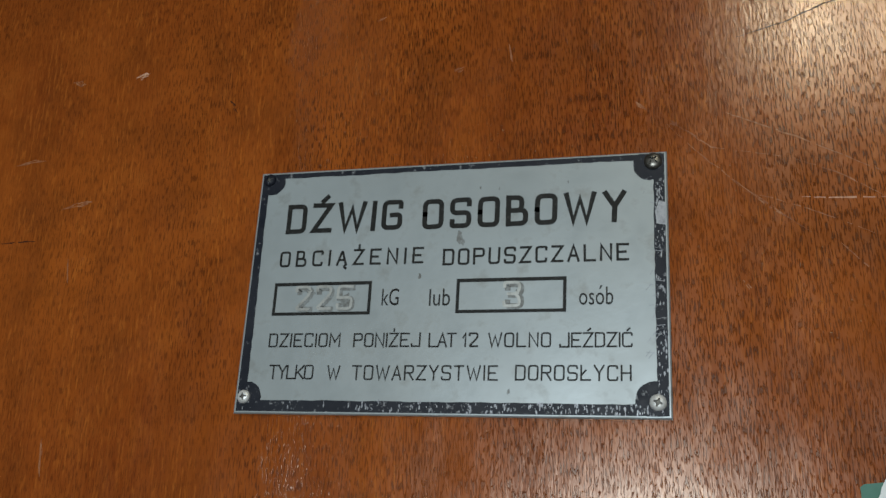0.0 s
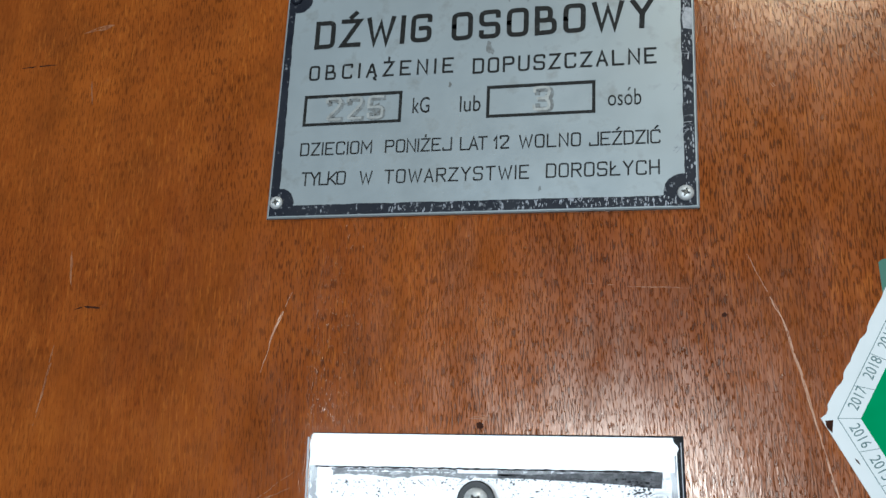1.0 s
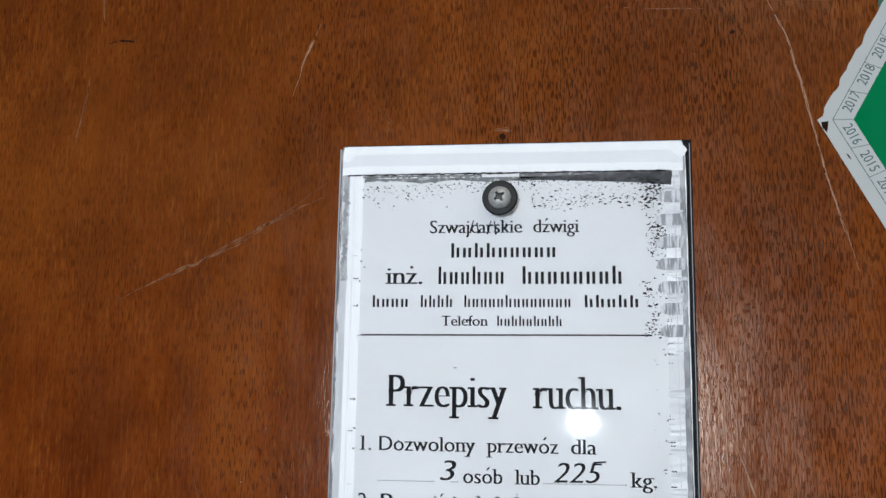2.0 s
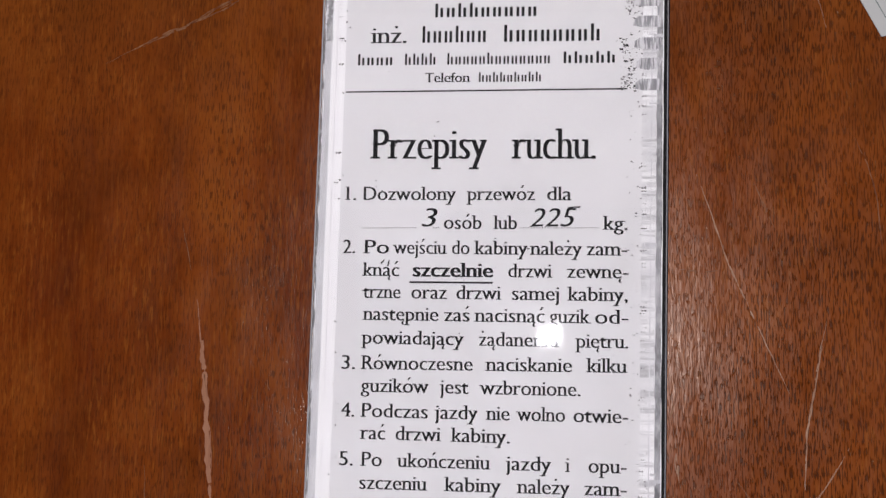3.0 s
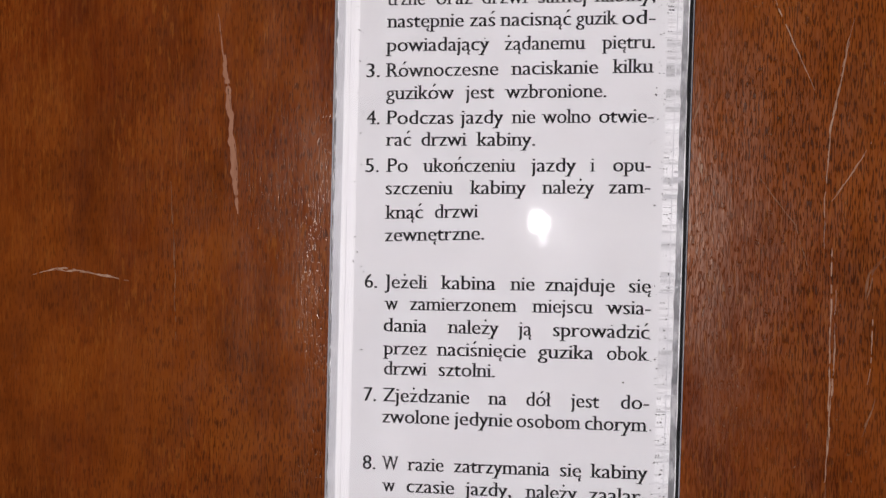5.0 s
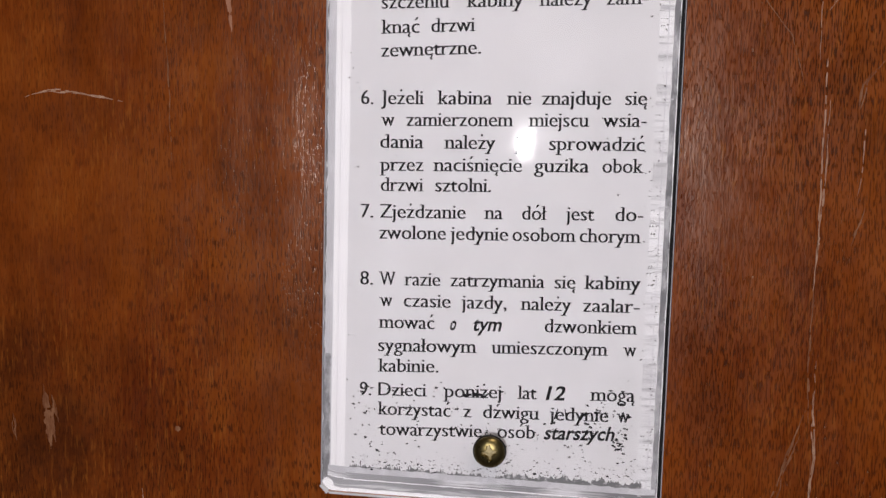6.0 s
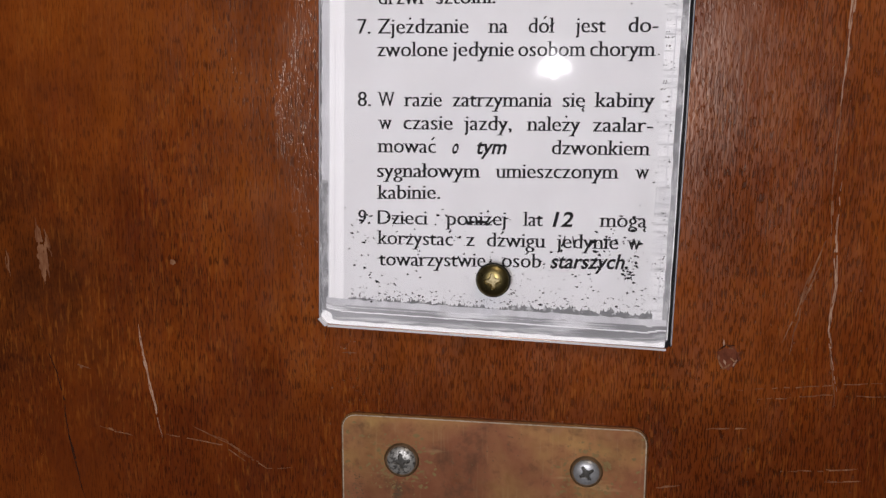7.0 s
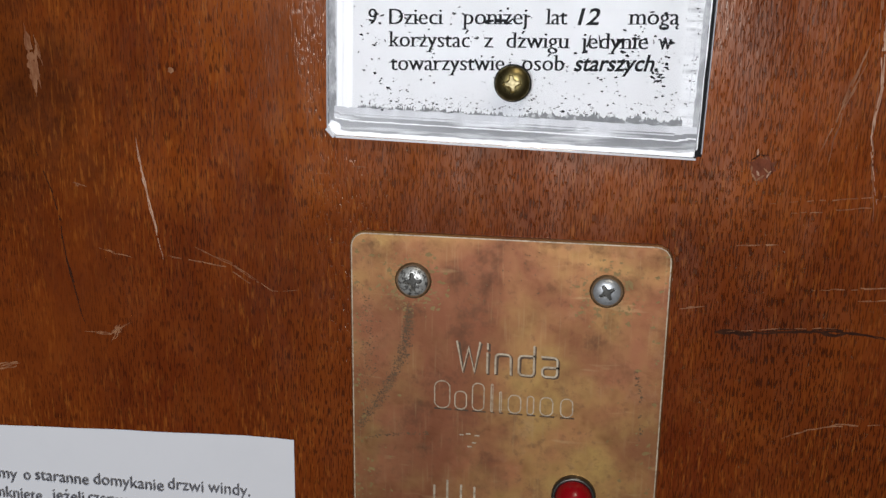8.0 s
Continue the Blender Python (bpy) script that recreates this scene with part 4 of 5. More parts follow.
flecks(430, lambda: (side_x(1, 100) - 4.5 - min(9.0, random.expovariate(0.7)), random.uniform(-6, 262)), 0.08, 0.3)
flecks(70, lambda: (-39.5 + min(6.0, random.expovariate(0.6)), random.uniform(-6, 262)), 0.1, 0.4)
flecks(520, lambda: (random.uniform(-38, 43), 263.8 - min(12, random.expovariate(0.6))), 0.08, 0.28)
flecks(240, lambda: (random.uniform(8, 42), random.gauss(258.0, 1.2)), 0.08, 0.34)
flecks(420, clump(36.5, 43, 222, 263), 0.1, 0.42)
flecks(230, clump(-38, 40, -8, 16), 0.1, 0.45)
flecks(320, lambda: (random.uniform(-38, 40), -7.0 + min(12, random.expovariate(0.5))), 0.08, 0.3)
flecks(45, clump(-34, 39, 10, 240), 0.1, 0.3)
flecks(60, clump(24, 38, 0, 18), 0.15, 0.6)
for z, r, head, rim in ((258.6, 3.0, BRIGHT_STEEL, BLACK_WASHER), (0.0, 4.2, SCREW_BRASS, BLACK_WASHER)):
    washer = part("washer", slab(bmesh.new(), disc(0.2, z, 4.7 if z else 4.5, 28), 5.7, 5.2, 0.25), rim, notice, "round dark washer")
    screw(washer, 0.2, z, r, 2.0, head, "steel cross-head screw" if z else "domed brass cross-head screw", 5.4, 0.5, 35 if z else 8, recess=None if z else GLINT_BRASS)

# ---- inspection sticker ----
sticker = thing("inspection_sticker", 125.8, 275.9, "white hexagonal inspection sticker with green centre and printed years", "sticker", turn=-1.85)


def hexagon(r, tears=0.0):
    out = []
    for k in range(6):
        a, b = radians(180 + 60 * k), radians(240 + 60 * k)
        n = 40 if tears else 1
        for j in range(n):
            f = j / n
            w = r
            if tears and j and k != 0:
                w -= tears * (max(0.0, noise.noise((k * 7.0 + j * 0.27, 2.0, 0.0)) - 0.05) * 2 + 0.12 * random.random())
            out.append((0.927 * w * (math.cos(a) * (1 - f) + math.cos(b) * f), w * (math.sin(a) * (1 - f) + math.sin(b) * f)))
    return out


sheet = part("sheet", slab(bmesh.new(), hexagon(48.0, 0.9), 0.25, 0.12), STICKER_WHITE, sticker, "white torn-edged sheet")
part("centre", flat(bmesh.new(), hexagon(38.6), 0.27), STICKER_GREEN, sheet, "plain green centre")
bm = bmesh.new()
ring_out, ring_in = hexagon(44.1), hexagon(43.9)
for k in range(6):
    j = (k + 1) % 6
    flat(bm, [ring_out[k], ring_out[j], ring_in[j], ring_in[k]], 0.275)
    a, b, c = Vector(ring_in[k]), Vector(ring_in[j]), Vector(hexagon(38.6)[k])
    d = Vector(hexagon(38.6)[j])
    for m in range(0, 5):
        p, q = a.lerp(b, m / 5), c.lerp(d, m / 5)
        s = (b - a).normalized() * 0.07
        flat(bm, [p - s, p + s, q + s, q - s], 0.275)
part("printed_grid", bm, STICKER_INK, sheet, "thin printed cells")
a, b, c = Vector(hexagon(42.6)[0]), Vector(hexagon(42.6)[1]), Vector(hexagon(42.6)[5])
e, f = Vector(hexagon(39.4)[0]), Vector(hexagon(39.4)[5])
for k, year in enumerate(("2016", "2015", "2014")):
    p = Vector(hexagon(43.4)[0]).lerp(Vector(hexagon(43.4)[1]), (k * 8.2 + 2.0) / 43.4) + Vector((0.3, 0.2))
    bm = write(bmesh.new(), year, p.x + 0.5, p.x + 6.0, p.y - 0.5, 3.6, 0.28, 0.0, turn=-62)
    part("year", bm, STICKER_INK, sheet, "small printed year")
for k, year in enumerate(("2017", "2018", "2019")):
    p = f.lerp(e, 1 - (k * 8.2 + 1.2) / 39.4)
    bm = write(bmesh.new(), year, p.x - 0.4, p.x + 5.1, p.y + 0.7, 3.6, 0.28, 0.0, turn=62)
    part("year", bm, STICKER_INK, sheet, "small printed year")
part("tear", flat(bmesh.new(), [(-43.6, -0.6), (-41.8, -0.4), (-42.2, -3.4), (-43.3, -2.2)], 0.29), DARK_MARK, sheet, "dark torn nick")
part("tear", flat(bmesh.new(), [(-37.9, -9.0), (-37.2, -9.4), (-36.6, -10.6), (-37.3, -10.0)], 0.29), DARK_MARK, sheet, "dark torn nick")
tab = thing("green_sticker", 106.0, 303.0, "faded green sticker showing from under the white one", "sticker")
part("sheet", slab(bmesh.new(), [(-7.6, -14), (5, -14), (5, 12.8), (-1, 12.4), (-7.0, 11.9), (-7.9, 11.2)], 0.1, 0.0), TAB_GREEN, tab)

# ---- brass plate ----
brass = thing("brass_plate", 0.0, -39.0, "tarnished brass lift plate with engraved lettering and red lamp", "plate", turn=0.6)
brass_sheet = part("plate", slab(bmesh.new(), rounded(-41.2, 41.4, -150.0, 0.0, 4.2), 1.6, 0.0, 0.4), BRASS, brass)
for x, z, mat, label, turn in ((-24.2, -12.6, SPECKLED, "pitted steel cross-head screw", 5), (25.6, -12.6, STEEL_GREY, "steel cross-head screw", 30)):
    size = 4.0 if turn == 5 else 3.5
    bm = slab(bmesh.new(), disc(x, z, size + 1.0, 28), 2.0, 1.5, 0.5)
    seat = part("screw_seat", bm, BRASS_DARK, brass, "pressed ring round the screw")
    screw(seat, x, z, size, 1.3, mat, label, 1.9, 0.62, turn)


# bright line round the plate, painting the light its edge catches
rim_out, rim_in = rounded(-40.8, 41.0, -149.6, -0.4, 3.8), rounded(-40.5, 40.7, -149.3, -0.7, 3.5)
bm = bmesh.new()
for k in range(len(rim_out)):
    j = (k + 1) % len(rim_out)
    flat(bm, [rim_out[k], rim_out[j], rim_in[j], rim_in[k]], 1.61)
bmesh.ops.recalc_face_normals(bm, faces=bm.faces)
part("rim_glint", bm, ENGRAVED, brass_sheet, "painted glint along the rim")


def mottle(count, place, material, label, small=0.15, large=0.6, high=1.615):
    """Fine spots of patina on the brass, scattered by place()."""
    bm = bmesh.new()
    for _ in range(count):
        x, z = place()
        r, tilt, long = random.uniform(small, large) * random.uniform(0.4, 1.0), random.uniform(-0.8, 0.8), random.uniform(0.6, 1.6)
        flat(bm, [(x + (px - x) * long + (pz - z) * tilt, pz) for px, pz in disc(x, z, r, 7, 0.5)], high + random.uniform(0.0, 0.012))
    tagged(part("patina", bm, material, brass_sheet, label), kind="stuff")


def ring_round(cx, cz, near, far):
    def place():
        a, r = random.uniform(0, 2 * math.pi), near + min(far, random.expovariate(2.2 / far) + 0.2)
        return cx + r * math.cos(a), cz + r * math.sin(a) - 0.25 * (r - near)
    return place


def along(a, b, c, wide):
    def place():
        f = random.random()
        p = Vector(a).lerp(Vector(b), f).lerp(Vector(b).lerp(Vector(c), f), f)
        return p.x + random.gauss(0, wide), p.y + random.gauss(0, wide)
    return place


mottle(130, ring_round(-24.2, -12.6, 4.8, 4.5), PATINA, "olive patina round a screw")
mottle(130, ring_round(25.6, -12.6, 4.8, 4.5), PATINA, "olive patina round a screw")
mottle(1700, along((-25.5, -20.0), (-24.5, -36.0), (-39.5, -55.0), 0.8), BRASS_DARK, "dark tarnished streak", 0.06, 0.24, 1.63)
mottle(300, along((-38.0, -16.0), (-34.0, -30.0), (-38.0, -44.0), 1.6), BRASS_DARK, "dark tarnished patch", 0.06, 0.24, 1.632)
mottle(130, along((10.0, -2.0), (0.0, -12.0), (-12.0, -22.0), 3.0), BRASS_DARK, "dark tarnished patch", 0.05, 0.22, 1.634)
mottle(70, along((34.0, -32.0), (36.5, -42.0), (36.0, -54.0), 0.35), BRASS_DARK, "dark tarnished streak", 0.1, 0.35, 1.63)
mottle(60, along((-37.0, -58.0), (-30.0, -56.5), (-20.0, -55.5), 0.3), BRASS_DARK, "dark tarnished streak", 0.1, 0.3, 1.63)
mottle(150, lambda: (random.choice((-1, 1)) * (40.0 - min(12, random.expovariate(0.3))), random.uniform(-78, -2)), PATINA, "olive patina along the sides", 0.15, 0.7, 1.645)
# the dark offset copy paints the shaded wall of each stroke
stroke_word("groove_shade", "Winda", -12.3, 14.6, -37.3, 8.6, 0.8, 1.65, GROOVE_SHADE, brass_sheet, "painted shade of the engraving", 0.5)
stroke_word("engraved_letter", "Winda", -12.6, 14.3, -37.0, 8.6, 0.5, 1.67, ENGRAVED, brass_sheet, "bright engraved letter", 0.5)
for k, (wide, tall) in enumerate(((4.4, 8.0), (3.4, 5.4), (3.4, 8.0), (0.7, 8.0), (0.7, 6.0), (3.6, 5.4), (2.0, 5.4), (3.6, 5.4), (3.4, 5.4))):
    x = (-18.4, -12.9, -8.2, -3.2, -0.9, 1.4, 6.4, 9.8, 15.2)[k]
    shape = rounded(x, x + wide, -47.8, -47.8 + tall, 0.46 * wide, 5)
    thin = rounded(x + 0.3, x + max(wide, 0.8) - 0.3, -47.5, -48.1 + tall, 0.44 * (max(wide, 0.8) - 0.6), 5)
    bm = bmesh.new()
    for m in range(len(shape)):
        q = (m + 1) % len(shape)
        flat(bm, [shape[m], shape[q], thin[q], thin[m]], 1.665)
    part("engraved_bar", bm, ENGRAVED, brass_sheet, "bright engraved mark")
    # dark bar at the foot, painting the groove's shade
    part("groove_shade", bar(bmesh.new(), x + 0.1, x + wide + 0.4, -48.15, -47.7, 1.655), GROOVE_SHADE, brass_sheet, "painted shade of the engraving")
for x, tall in ((-19.0, 3.6), (-15.4, 5.4), (-11.6, 4.4), (-7.9, 4.0)):
    bm = bar(bmesh.new(), x + 0.6, x + 1.2, -74.8, -74.3 + tall, 1.66)
    part("engraved_bar", bm, ENGRAVED, brass_sheet, "bright engraved mark")
for x, z in ((-11.4, -55.3), (-9.6, -54.9), (-7.2, -55.2), (-9.2, -58.6), (-8.0, -57.4)):
    part("engraved_bar", bar(bmesh.new(), x, x + 1.2, z, z + 0.4, 1.665), ENGRAVED, brass_sheet, "worn engraved mark")
bm = bmesh.new()
ring = []
for k in range(33):
    a = 2 * math.pi * k / 32
    row = [bm.verts.new(((19.8 + r * math.cos(a)) * MM, -h * MM, (-70.0 + r * math.sin(a)) * MM)) for r, h in ((5.9, 1.6), (5.9, 3.0), (5.5, 3.5), (4.9, 3.3), (4.9, 1.6))]
    if ring:
        for p in range(4):
            bm.faces.new((ring[p], row[p], row[p + 1], ring[p + 1]))
    ring = row
bmesh.ops.recalc_face_normals(bm, faces=bm.faces)
rim = part("indicator_lamp", bm, DARK_STEEL, brass, "red indicator lamp with dark metal rim", smooth=True)
bm = bmesh.new()
bmesh.ops.create_uvsphere(bm, u_segments=32, v_segments=16, radius=5.0 * MM, matrix=Matrix.Translation((19.8 * MM, -2.0 * MM, -70.0 * MM)) @ Matrix.Diagonal((1, 1.15, 1, 1)))
part("lens", bm, RED, rim, "domed red plastic lamp", smooth=True)

# ---- office paper notice ----
paper = thing("paper_notice", -162.8, -101.0, "white office paper notice taped on the wooden panel", "paper")
bm = bmesh.new()
grid = {}
for i in range(43):
    for j in range(31):
        u, v = i / 42, j / 30
        x = -105 + 210 * u
        top = -0.2 - 0.055 * max(0.0, 89.8 - x) + 0.7 * noise.noise((u * 9, 1.0, 0))
        h = 0.3 + 0.3 * abs(noise.noise((u * 5, v * 2, 5.0)))
        grid[i, j] = bm.verts.new((x * MM, -h * MM, (top - 148 * v) * MM))
for i in range(42):
    for j in range(30):
        bm.faces.new((grid[i, j + 1], grid[i + 1, j + 1], grid[i + 1, j], grid[i, j]))
paper_sheet = part("sheet", bm, PAPER, paper)


def paper_line(*words, size=5.3):
    for text, x0, x1, z in words:
        bm = write(bmesh.new(), text, x0 + 162.8, x1 + 162.8, z + 101.0, size, 0.9, 0.0)
        part("word", bm, TONER, paper_sheet, "grey print")


paper_line(("imy", -151.6, -144.4, -122.6), ("o", -142.2, -140.0, -122.3), ("staranne", -138.4, -121.2, -121.9), ("domykanie", -119.6, -97.6, -121.3),
           ("drzwi", -96.2, -85.3, -120.3), ("windy.", -83.8, -71.1, -120.0))
paper_line(("mknięte,", -152.3, -135.8, -128.9), ("jeżeli", -133.4, -123.2, -128.0), ("czerwono", -121.8, -104.0, -127.4))

# ---- scratches and dents of the panel ----


def scratch(points, wide, material, gaps=0.0, name="scratch", solid=False):
    """A scratch along points (x, z in millimetres): fine broken strands side by side, just proud of the varnish."""
    bm = bmesh.new()
    pts = [Vector(p) for p in points]
    path = []
    for a, b in zip(pts, pts[1:]):
        n = max(3, int((b - a).length / 0.7))
        path += [a.lerp(b, k / n) for k in range(n)]
    path.append(pts[-1])
    total = len(path) - 1
    strands = 1 if solid else 1 + int(wide / 0.32)
    for s in range(strands):
        seed = pts[0].x * 0.13 + pts[0].y * 0.07 + s * 3.7
        first = 0.0 if s == 0 else random.uniform(0.0, 0.55)
        last = 1.0 if s == 0 else random.uniform(max(0.5, first + 0.2), 1.0)
        shift = random.uniform(-0.5, 0.5) * wide if s else 0.0
        thick = random.uniform(0.2, 0.45 + 0.12 * wide) if strands > 1 else wide
        high = 0.015 if solid else 0.03 + 0.006 * s
        prev = None
        for k, p in enumerate(path):
            f = k / total
            if not first <= f <= last:
                prev = None
                continue
            way = (path[min(k + 1, total)] - path[max(k - 1, 0)]).normalized()
            side = Vector((-way.y, way.x))
            taper = min(1.0, 0.2 + 4 * min(f - first, last - f))
            w = thick * taper * (0.4 + 1.1 * abs(noise.noise((k * 0.27, seed, 0)))) + 0.04
            c = p + side * (shift * taper + noise.noise((k * 0.17, seed, 4)) * (0.2 + wide * 0.22))
            pair = [bm.verts.new((v.x * MM, -high * MM, BASE + v.y * MM)) for v in (c - side * w / 2, c + side * w / 2)]
            if prev and not noise.noise((k * 0.33, seed, 9)) < gaps - 0.5:
                bm.faces.new((prev[0], prev[1], pair[1], pair[0]))
            prev = pair
    bmesh.ops.recalc_face_normals(bm, faces=bm.faces)
    part(name, bm, material, panel)


# deep bright scratches
scratch([(-79, 166), (-77.6, 156), (-76, 146), (-75, 138)], 0.7, PINK_WOOD)
scratch([(-77.6, 156), (-76.0, 146), (-75.0, 136), (-74.2, 126), (-73.4, 117), (-73.0, 111)], 2.3, PINK_WOOD, 0.0, solid=True)
scratch([(-76.2, 148), (-75.0, 137), (-73.8, 126), (-73.0, 115)], 1.6, PINK_WOOD)
scratch([(-84, 186), (-82.5, 180), (-81, 174)], 0.5, RUBBED, 0.2)
scratch([(-133, 93), (-126, 95), (-115, 94), (-104, 92)], 0.7, RAW_WOOD, 0.3)
scratch([(56, 200), (64, 176), (71, 160), (78, 144)], 0.45, RAW_WOOD, 0.25)
scratch([(87, 162), (85, 151), (82, 134), (81, 117), (81, 104)], 0.9, RAW_WOOD, 0.25)
scratch([(95, 209), (98, 202), (100, 194), (101, 180)], 0.5, RUBBED, 0.25)
scratch([(65, 122), (74, 110), (78, 97)], 0.4, RUBBED, 0.35)
scratch([(92, 131), (88, 124), (82, 115)], 0.4, RAW_WOOD, 0.3)
scratch([(83, 108), (83, 88), (83, 69), (83, 54)], 0.8, RAW_WOOD, 0.3)
scratch([(82.5, 45), (82, 26), (83, 10)], 0.6, RUBBED, 0.35)
scratch([(-92, 120), (-91, 101), (-90, 76)], 0.6, RUBBED, 0.4)
scratch([(-100, -18), (-98, -30), (-96, -40), (-94, -51)], 1.1, RAW_WOOD, 0.1)
scratch([(63, -27), (80, -25), (98, -23)], 0.6, RUBBED, 0.4)
scratch([(66, -29.5), (84, -27), (102, -26.5)], 0.5, RUBBED, 0.45)
scratch([(-93, -50), (-76, -52), (-65, -59)], 0.5, RUBBED, 0.4)
scratch([(55, -61), (70, -59), (82, -58), (93, -59), (104, -61)], 1.3, DARK_MARK, 0.1, "crack")
scratch([(53, -60.5), (57, -60.2), (62, -60.6)], 2.0, DARK_MARK, 0.0, "crack", solid=True)
scratch([(78, -58.6), (82, -59.2), (85, -58.4)], 1.6, DARK_MARK, 0.0, "crack", solid=True)
scratch([(56, -60.2), (70, -58.3), (82, -57.4)], 0.3, RUBBED, 0.4)
scratch([(72, -88), (78, -85), (85, -83), (96, -82)], 0.8, RUBBED, 0.3)
scratch([(44, -55), (50, -54)], 0.6, RUBBED, 0.2)
scratch([(73, -14), (76, -7), (77, -2), (82, 14)], 0.6, RUBBED, 0.3)
scratch([(84, 2), (84, -7), (85, -16), (87, -30)], 0.6, RUBBED, 0.3)
scratch([(-52, 314), (-57, 302), (-60, 292)], 0.9, RAW_WOOD, 0.2)
scratch([(68, 318), (75, 301), (79, 283), (83, 262), (89, 238)], 0.75, RAW_WOOD, 0.15)
scratch([(-122, 330), (-121, 319)], 0.9, RUBBED, 0.2)
scratch([(26, 313), (40, 311), (55, 310)], 0.5, RUBBED, 0.45)
scratch([(-124, 304), (-126, 291), (-128, 279)], 0.8, RUBBED, 0.35)
scratch([(-110, 234), (-95, 241), (-74, 249), (-49, 266)], 0.9, RUBBED, 0.3)
scratch([(-101, 238), (-85, 245), (-68, 254), (-50, 262)], 1.3, RUBBED, 0.35)
scratch([(92, 397), (102, 392), (113, 384)], 0.6, RUBBED, 0.35)
scratch([(62, 411), (72, 402), (92, 397)], 0.5, RUBBED, 0.4)
scratch([(-148, 392), (-135, 392)], 0.7, DARK_MARK, 0.3, "crack")
scratch([(-119, 312), (-116, 313), (-110, 312)], 0.9, DARK_MARK, 0.1, "crack")
scratch([(91, 91), (92, 98), (97, 104)], 1.3, RUBBED, 0.1)
scratch([(47, 130), (51, 145)], 0.6, RUBBED, 0.2)
scratch([(50, 132), (51, 121)], 0.8, RAW_WOOD, 0.2)
scratch([(56, -38), (66, -37)], 0.4, RUBBED, 0.3)
scratch([(-130, -20), (-124, -39), (-123, -52), (-118, -75)], 0.6, DARK_MARK, 0.3, "crack")
scratch([(-113, -49), (-103, -51)], 0.7, RUBBED, 0.3)
scratch([(-85, -47), (-75, -51), (-63, -58), (-55, -57)], 0.8, RUBBED, 0.2)
scratch([(84, 94), (84, 84), (84, 73), (83, 62), (83, 54), (82, 43)], 0.9, RAW_WOOD, 0.2)
scratch([(93, 91), (93, 86), (93, 78), (92, 70)], 0.6, RAW_WOOD, 0.3)
scratch([(94, 67), (93, 63), (91, 57)], 0.5, RUBBED, 0.2)
scratch([(81, 7), (77, -4), (75, -17)], 0.8, RUBBED, 0.2)
scratch([(84, 27), (84, 14), (85, 1), (84, -10), (87, -26)], 0.9, RAW_WOOD, 0.35)
scratch([(75, -48), (94, -46)], 0.7, RUBBED, 0.4)
scratch([(86, -50), (95, -49)], 0.5, RUBBED, 0.3)
scratch([(61, 410), (72, 397), (81, 388), (95, 376)], 0.7, RUBBED, 0.35)
scratch([(93, 386), (113, 384)], 0.6, RAW_WOOD, 0.35)
scratch([(101, 373), (107, 366)], 0.6, RUBBED, 0.3)
scratch([(76, 412), (95, 402), (113, 391)], 0.6, RUBBED, 0.35)
scratch([(79, 389), (94, 383), (109, 375)], 0.6, RUBBED, 0.4)
scratch([(-119, -74), (-111, -74), (-105, -70)], 1.2, RUBBED, 0.3)
scratch([(-127, 8), (-126, 4), (-125, 0)], 1.2, RUBBED, 0.3)
scratch([(-122, 385), (-121, 377)], 0.8, RUBBED, 0.2)
scratch([(-72, 435), (-68, 429)], 0.8, DARK_MARK, 0.3, "crack")
scratch([(18, 441), (19, 435)], 0.7, RUBBED, 0.3)
scratch([(81, 434), (94, 437), (104, 441), (116, 444)], 0.45, DARK_MARK, 0.05, "crack")
bm = flat(bmesh.new(), disc(60.2, -18.4, 2.9, 26, 0.3), 0.012)
bmesh.ops.translate(bm, verts=bm.verts[:], vec=(0, 0, BASE))
part("knot", bm, RED_WOOD, panel, "small round reddish worn spot")
scratch([(57.6, -16.8), (59.4, -15.2), (61.8, -15.3)], 0.9, DARK_MARK, 0.1, "crack")
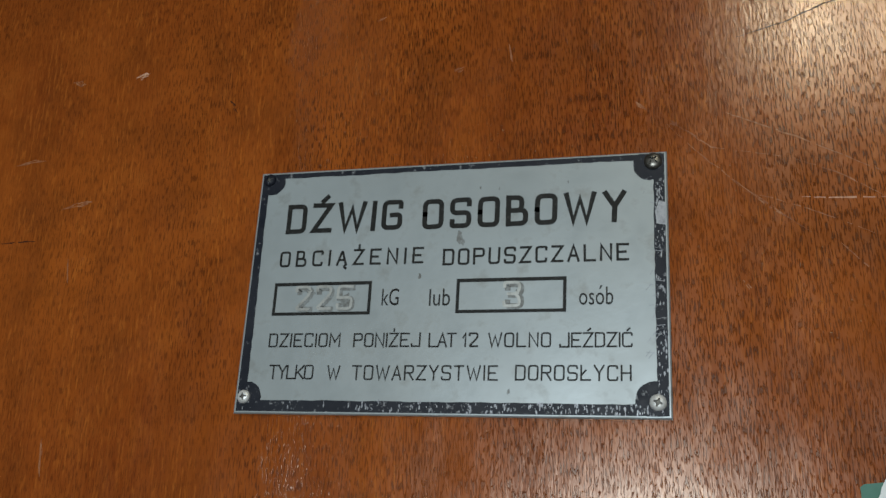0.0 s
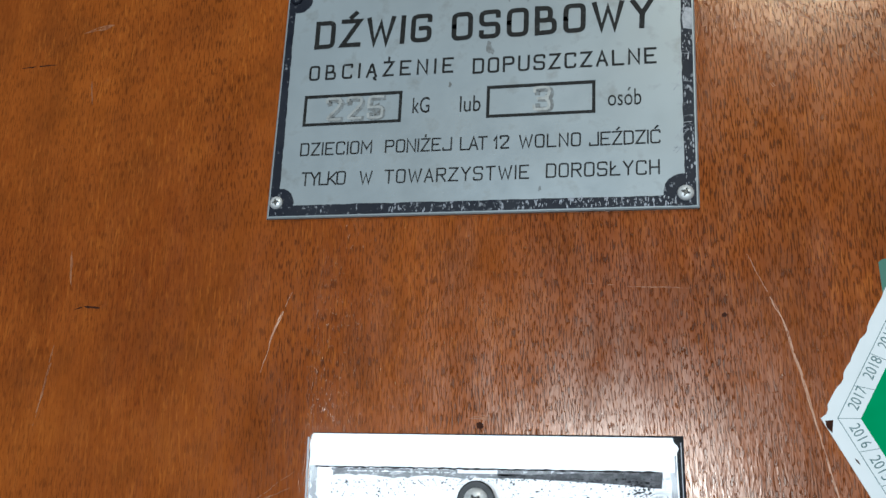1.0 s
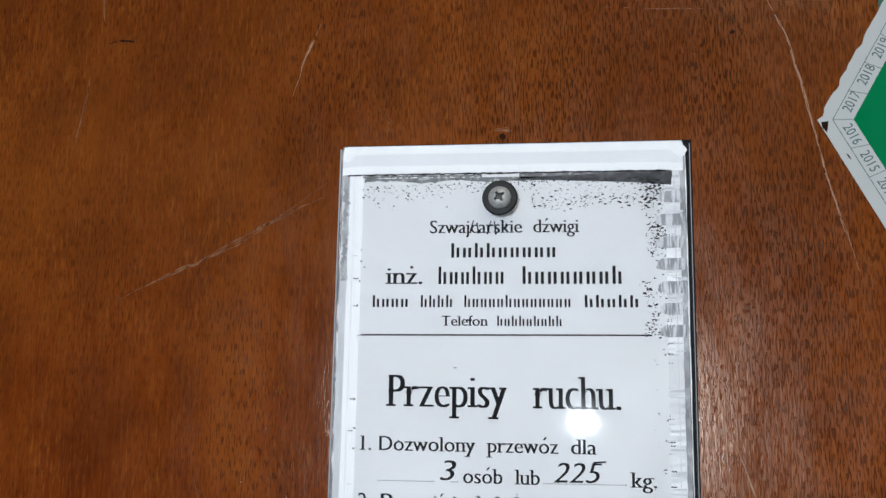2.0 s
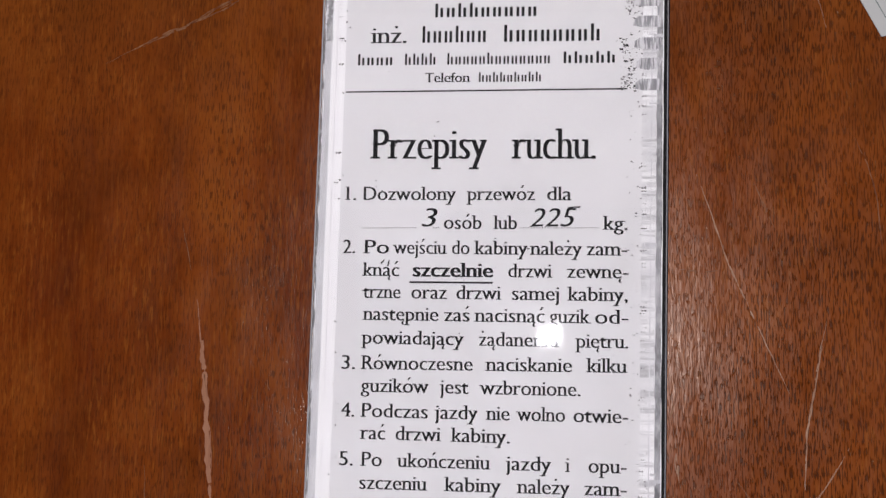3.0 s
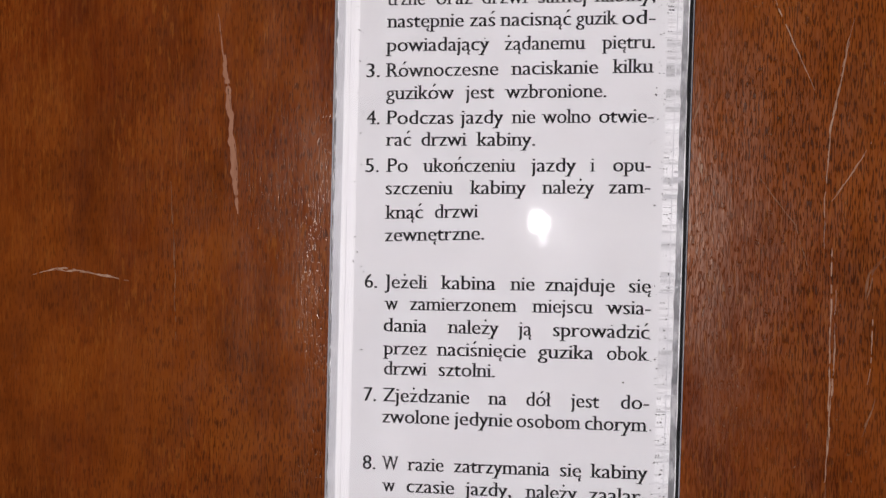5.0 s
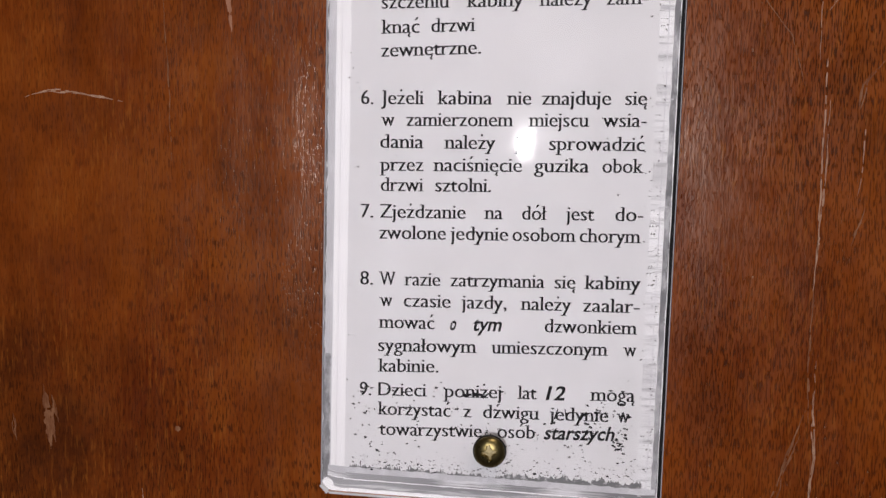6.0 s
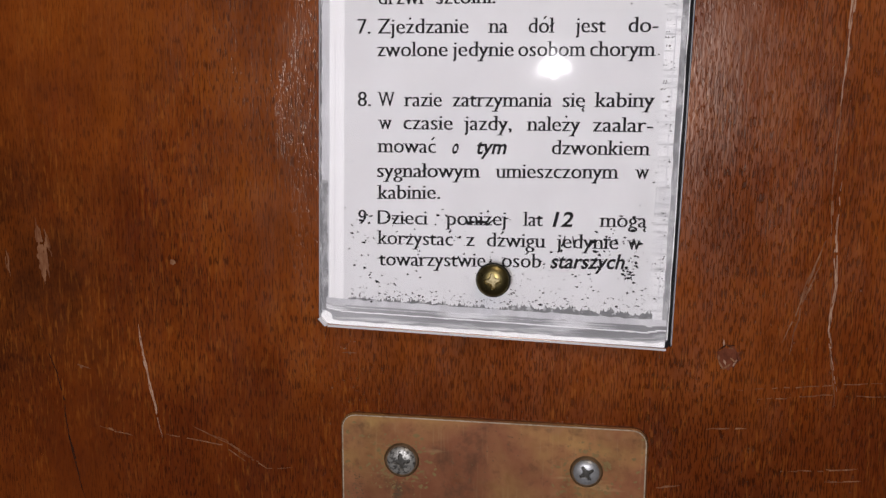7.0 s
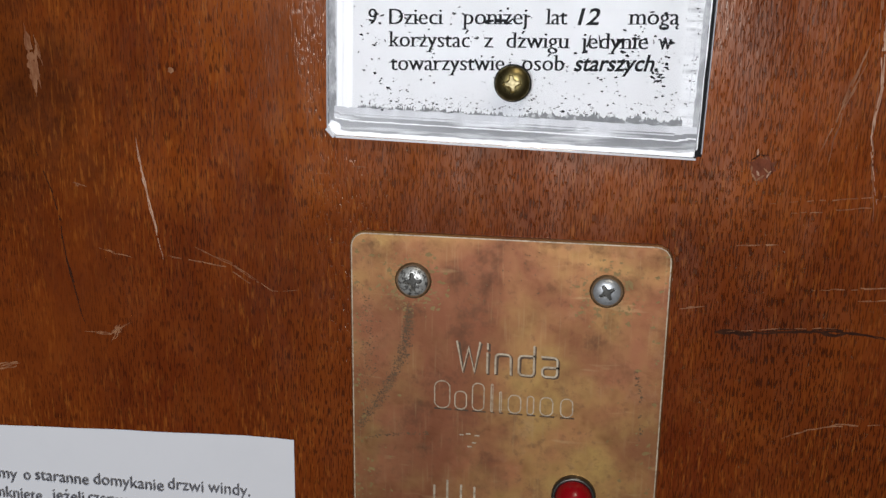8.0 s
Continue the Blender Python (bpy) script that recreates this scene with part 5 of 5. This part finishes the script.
scratch([(62.2, -17.2), (62.9, -19.4), (61.4, -21.2)], 0.8, DARK_MARK, 0.2, "crack")
for k in range(9):
    a = 2 * math.pi * k / 9
    px, pz = 60.2 + 2.2 * math.cos(a) + random.uniform(-0.8, 0.8), -18.4 + 2.4 * math.sin(a) + random.uniform(-0.8, 0.8)
    scratch([(px, pz), (px + random.uniform(-1.8, 1.8), pz + random.uniform(-2.2, 2.2))], 0.7, RUBBED if k % 3 else RAW_WOOD, 0.0, "chip")
scratch([(50, 175), (58, 174.5), (64, 175)], 0.35, RUBBED, 0.4)
scratch([(70, 198), (75, 186)], 0.4, RUBBED, 0.3)
# chipped spots
scratch([(-129.2, 9), (-128.2, 2), (-127.4, -7)], 3.0, RUBBED, 0.0, "chip", solid=True)
for a, b, wide in (((-106, 446), (-101, 447), 2.6), ((-130, 448), (-125, 446), 2.2), ((-23, 455), (-20, 456), 2.0), ((1, 434), (5, 435), 1.6),
                   ((-147, 419), (-136, 420), 1.4), ((-127, 402), (-114, 404), 1.4), ((62, 411), (64, 409), 1.6), ((53, 418), (56, 415), 1.4),
                   ((-111, -76), (-108, -71), 2.4), ((-148, -87), (-140, -85), 2.0), ((-129.5, 11), (-127.6, -8), 1.8), ((-126.8, 5), (-126.2, -6), 1.2),
                   ((-139, 2), (-138, -6), 2.0), ((-41, -23), (-37, -23), 1.2), ((77, 365), (79, 362), 1.2), ((-119, -31), (-115, -32), 1.3)):
    scratch([a, b], wide, RUBBED if wide < 2.5 else RAW_WOOD, 0.0, "chip")
scratch([(-2.5, 278.6), (1.0, 279.0), (3.0, 278.2)], 1.6, RUBBED, 0.0, "chip")
for x, z, r, mat in ((61.6, 302.8, 0.6, DARK_MARK), (-89, 0.0, 0.8, RUBBED), (0.3, 277.0, 0.9, DARK_MARK)):
    bm = flat(bmesh.new(), disc(x, z, r, 16, 0.2), 0.05 if r > 2 else 0.06)
    bmesh.ops.translate(bm, verts=bm.verts[:], vec=(0, 0, BASE))
    part("dent", bm, mat, panel)
